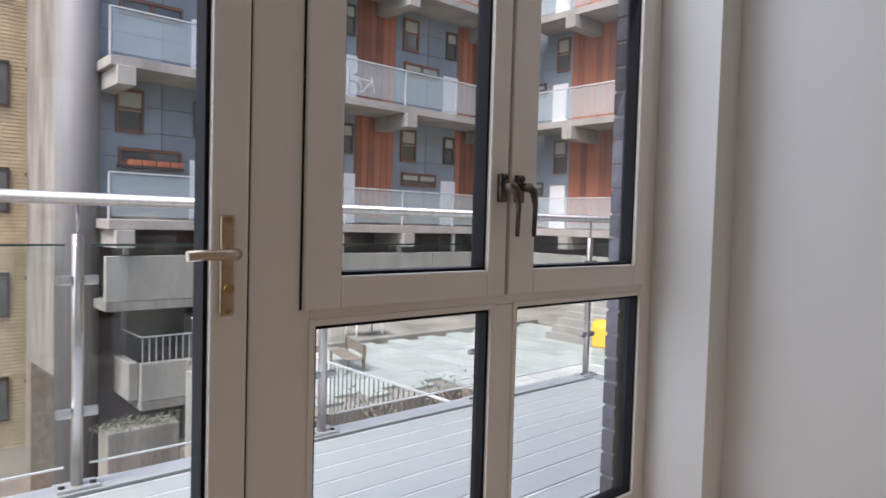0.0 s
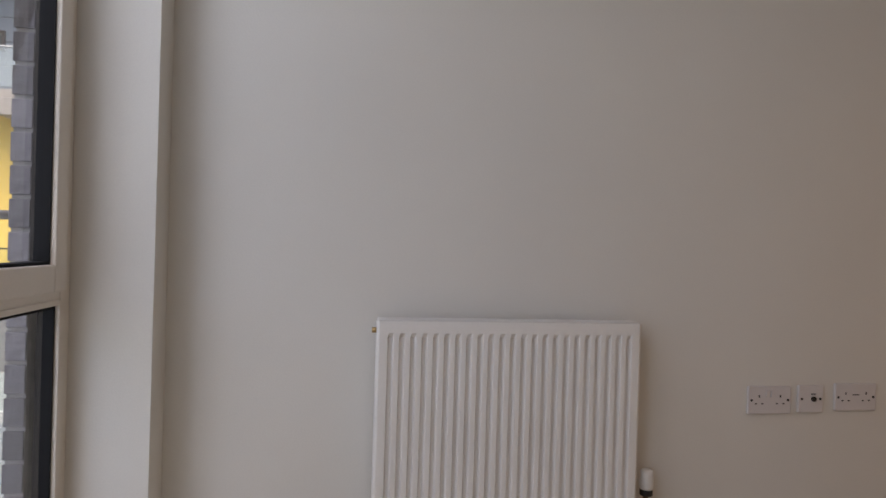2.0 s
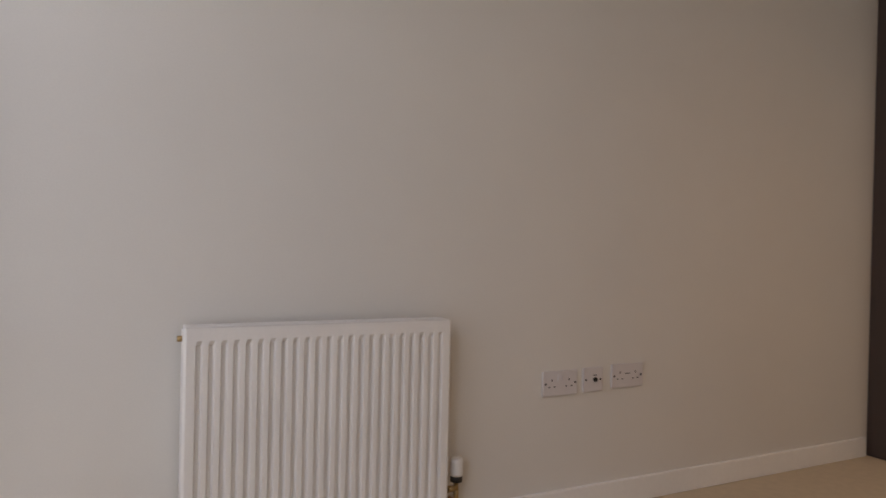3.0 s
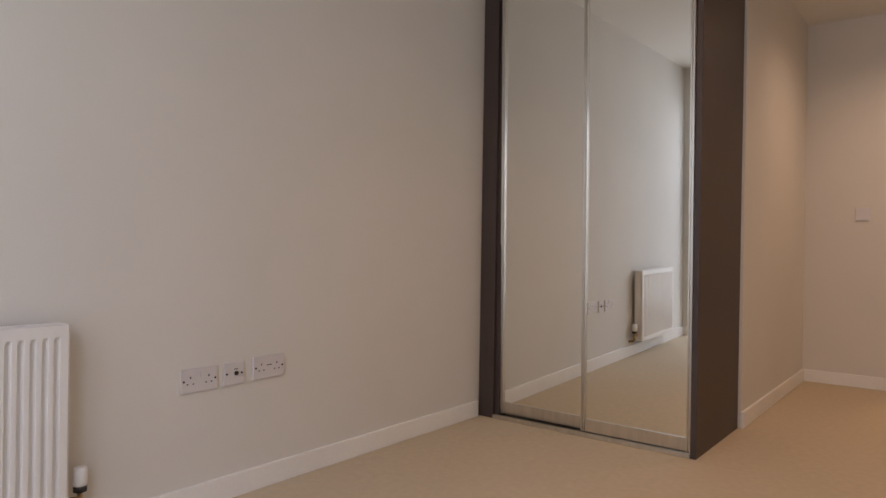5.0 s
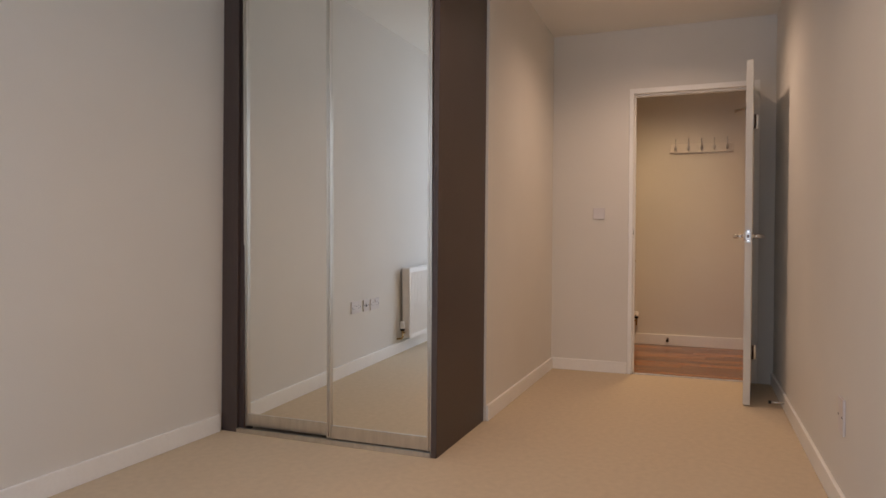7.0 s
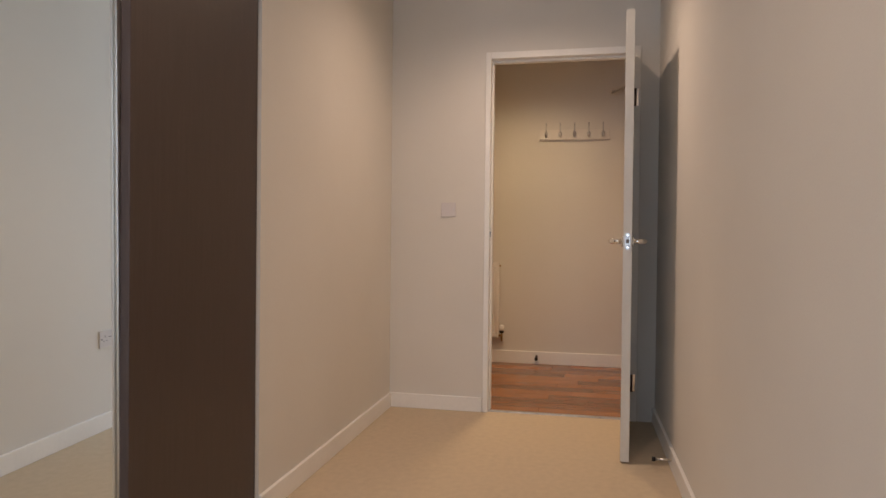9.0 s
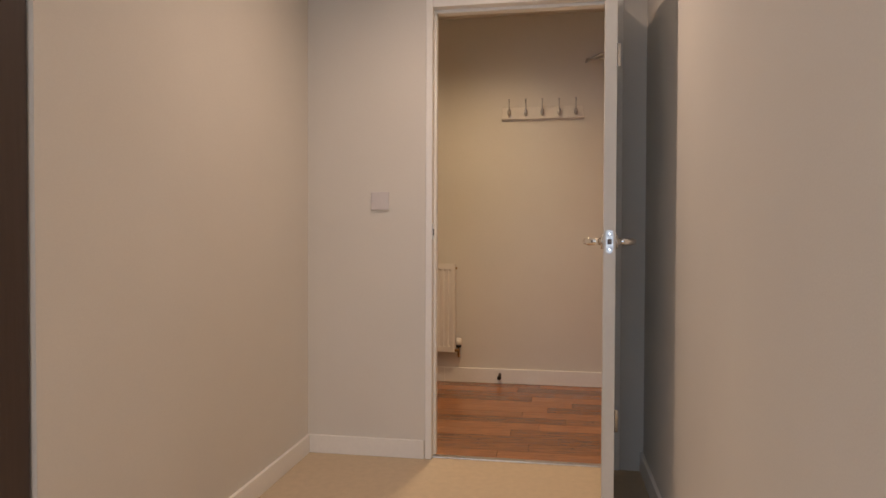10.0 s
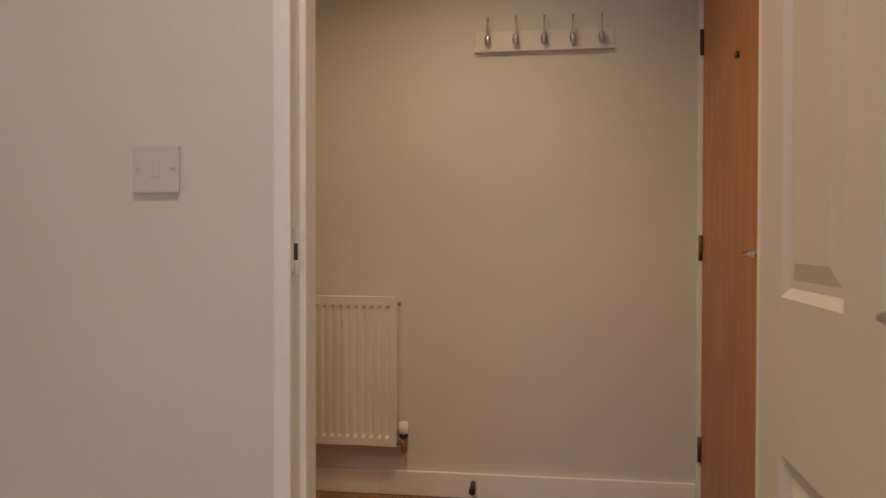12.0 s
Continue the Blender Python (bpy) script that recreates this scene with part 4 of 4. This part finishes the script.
tr = part("terrace_rail", bm_boxes([((AX + 1.06, 1.55, -1.12), (AX + 1.08, 4.6, -1.10)), ((AX - 0.1, 1.54, -1.12), (AX + 1.06, 1.56, -1.10))]), M_RAILCAP, blockA, "pale steel terrace railing")
tbar = mesh_of("rail_bar", bm_boxes([((-0.006, -0.006, -1.56), (0.006, 0.006, -1.12))]), M_RAILCAP)
for k in range(28):
    b = new("rail_bar", tbar)
    b.parent = tr
    b.location = (AX + 1.07, 1.57 + k * 0.11, 0)
ledge = thing("planter_ledge", (AX + 1.1, 0.9, -2.55), "mossy concrete ledge below the terrace", "ledge", kind="structure")
part("ledge_body", bm_boxes([((0, 0, -2.3), (0.5, 1.1, 0.1)), ((0, 1.1, -2.3), (0.5, 3.6, -0.35))], 0.03), M_CONCD, ledge)
part("moss", leaf_cloud(700, 0.03, (0.14, 0.32, 0.05)), M_LEAF, ledge).location = (0.25, 0.55, 0.09)
col = thing("stair_tower", (AX + 0.1, 0.82, -4.9), "smooth grey concrete stair tower", "stair tower")
part("shaft", bm_tube([(0, 0, 0), (0, 0, 14)], 0.33, 32), M_TOWER, col)

blockB = thing("apartment_block", (0, 0, 0), "apartment wing with cedar, grey cladding and a yellow wall", "apartment block")
planB = [("zinc", -10.5, -8.57), ("cedar", -8.57, -6.41), ("zinc", -6.41, -3.2), ("cedar", -3.2, -1.0), ("zinc", -1.0, 2.0)]
baseB = facade(blockB, 12.5, 9.0, (-10.5, BY, 0), 0, [(k, a + 10.5, b + 10.5) for k, a, b in planB], FLOORS[1:])
for z in FLOORS[1:]:
    if z > 2:
        balcony(blockB, baseB, 1.12, 12.4, z, 1.0, (2.65, 6.3))
    else:
        balcony(blockB, baseB, 1.12, 4.1, z, 1.0, (2.65,))
    for x, w, h, dz, fm, bl, sp in ((-9.86, 0.96, 0.35, 0.86, M_WFRAME, 0.4, False), (-8.84, 0.40, 0.84, 1.43, M_REDFRAME, 0.5, True), (-6.10, 0.40, 0.84, 1.43, M_REDFRAME, 0.5, True), (-5.2, 0.96, 0.37, 0.90, M_WFRAME, 0.2, False)):
        if z < 2 and x > -6.4:
            continue
        w_ = far_window(blockB, w, h, (0, 0, 0), 0, fm, bl, sp)
        w_.matrix_local = baseB @ pose(x + 10.5, -0.021, z + dz)
    for x in (-8.90, -6.11):
        if z < 2 and x > -6.4:
            continue
        d_ = far_door(blockB, (0, 0, 0), 0)
        d_.matrix_local = baseB @ pose(x + 10.5, -0.024, z + 0.02)
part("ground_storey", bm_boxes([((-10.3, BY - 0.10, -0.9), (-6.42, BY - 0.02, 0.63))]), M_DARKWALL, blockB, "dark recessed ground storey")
part("parapet", bm_boxes([((-9.38, BY - 1.0, -0.50), (-6.42, BY - 0.86, 0.23))], 0.01), M_CONC, blockB, "stained concrete parapet")
part("yellow_wall", bm_boxes([((-6.36, BY - 0.28, 0.02), (2.2, BY - 0.03, 3.22))], 0.005), M_YELLOW, blockB, "bright yellow rendered wall")
part("wall_jamb", bm_boxes([((-6.42, BY - 0.32, 0.02), (-6.365, BY - 0.03, 3.23))]), M_CEDAR, blockB)
sg = part("sign", bm_boxes([((-3.62, BY - 0.33, 0.66), (-3.03, BY - 0.282, 1.20))], 0.004), M_RED, blockB, "red sign board with white lettering bars")
part("lettering", bm_boxes([((-3.56, BY - 0.34, 0.84), (-3.40, BY - 0.331, 1.0)), ((-3.34, BY - 0.34, 0.84), (-3.17, BY - 0.331, 0.96))]), M_WHITE, sg)
part("roof", bm_boxes([((-10.0, BY - 0.5, 9.0), (6, BY + 6, 9.2))]), M_CONC, blockB)
part("core", bm_boxes([((-10.0, BY + 0.31, -4.9), (6, BY + 6, 8.99))]), M_CONCD, blockB)

# ---- buff brick building beyond the gap ----
YX = -17.0
buff = thing("brick_building", (0, 0, 0), "buff brick building with small dark windows", "apartment block")
part("wall", bm_boxes([((YX - 5, -16, -4.9), (YX, 1.80, 13))]), M_YJOINT, buff)
cb = bmesh.new()
for k in range(190):
    z = -4.9 + k * 0.09
    r = bmesh.ops.create_cube(cb, size=1.0)
    bmesh.ops.transform(cb, matrix=Matrix.Translation((YX + 0.006, -7.1, z + 0.04)) @ Matrix.Diagonal((0.012, 17.8, 0.072, 1)), verts=r["verts"])
part("brick_courses", cb, M_YBRICK, buff)
for k in range(6):
    z = -4.2 + 2.53 * k
    for yy in (0.21, -2.7):
        w_ = far_window(buff, 1.3, 1.08, (0, 0, 0), 0, M_WFRAME, 0.0, False)
        w_.matrix_local = pose(YX + 0.014, yy, z, 0, 0, 90)
    part("vent", bm_tube([(YX + 0.01, 1.26, z + 0.93), (YX + 0.05, 1.26, z + 0.93)], 0.07, 14), M_DARK, buff)
ramp_bm = bmesh.new()
vs = [ramp_bm.verts.new((x, y, z)) for x in (-13.0, -13.3) for y, z in ((0.62, -4.9), (3.8, -4.9), (0.62, -2.03))]
for f in ((0, 1, 2), (3, 5, 4), (0, 2, 5, 3), (1, 4, 5, 2), (0, 3, 4, 1)):
    ramp_bm.faces.new([vs[i] for i in f])
tagged(part("ramp_wall", ramp_bm, M_TIMBER), "sloping brown wall of the vehicle ramp", "ramp wall", kind="structure")

# bicycle leaning on a walkway, flower pots on a sill
bike = thing("bicycle", (AX + 0.75, 6.05, 3.401), "white bicycle parked on the walkway", "bicycle", turn=90)
for x in (-0.30, 0.30):
    wb = bmesh.new()
    ringpts = [(x + 0.19 * math.cos(2 * math.pi * k / 20), 0, 0.20 + 0.19 * math.sin(2 * math.pi * k / 20)) for k in range(21)]
    bm_tube(ringpts, 0.012, 6, bm=wb)
    part("wheel", wb, M_DARK, bike)
for a, b in (((-0.30, 0, 0.20), (-0.12, 0, 0.46)), ((-0.12, 0, 0.46), (0.22, 0, 0.46)), ((0.22, 0, 0.46), (-0.02, 0, 0.20)), ((-0.02, 0, 0.20), (-0.14, 0, 0.52)), ((0.30, 0, 0.20), (0.20, 0, 0.56)), ((-0.30, 0, 0.20), (-0.02, 0, 0.20))):
    part("frame_tube", bm_tube([a, b], 0.013, 8), M_WHITE, bike)
part("handlebar", bm_tube([(0.20, -0.14, 0.56), (0.20, 0.14, 0.56)], 0.010, 8), M_DARK, bike)
part("saddle", bm_boxes([((-0.22, -0.04, 0.52), (-0.06, 0.04, 0.55))], 0.012), M_DARK, bike)
part("windowsill", bm_boxes([((AX + 0.02, 1.44, 1.715), (AX + 0.20, 2.55, 1.755))], 0.004), M_WFRAME, blockA)
pot = thing("flower_pot", (AX + 0.13, 1.70, 1.756), "terracotta trough on the window sill", "flower pot", "pots on the sill")
part("pot_body", bm_boxes([((-0.06, -0.11, 0), (0.06, 0.11, 0.10))], 0.012), M_TERRA, pot)
part("soil", bm_boxes([((-0.045, -0.09, 0.10), (0.045, 0.09, 0.106))]), M_DARK, pot)
for k in range(1, 4):
    copy_thing(pot, pose(AX + 0.13, 1.70 + k * 0.24, 1.756))

# enlarge the outside about the eye, so that storeys and steps have their true size
EYE = Vector((1.75, -2.0, 0.9))
grow = Matrix.Translation(EYE + Vector((0.16, -0.03, 0.02))) @ Matrix.Scale(1.8, 4) @ Matrix.Translation(-EYE)
for ob in list(bpy.data.objects):
    if ob not in indoors and ob.parent is None:
        ob.matrix_basis = grow @ ob.matrix_basis

# ---- hall laminate planks ----
hall_floor = thing("hall_floor", (0, 0, 0), "glossy red-brown laminate plank floor in the hall", "laminate floor", kind="structure")
plank = mesh_of("plank", bm_boxes([((0.001, 0.001, -0.012), (0.124, 0.849, 0))], 0.0012), M_PLANK)
x, k = EX + 0.05, 0
while x < HX - 0.01:
    y = HY - 0.4 * ((k * 37) % 100) / 100 - 0.05
    while y < 1.0:
        y0, y1 = max(y, HY), min(y + 0.85, 1.0)
        if y1 - y0 > 0.02:
            b = new("plank", plank)
            b.parent = hall_floor
            b.location, b.scale = (x, y0, 0), (1, (y1 - y0) / 0.85, 1)
        y += 0.85
    x += 0.125
    k += 1
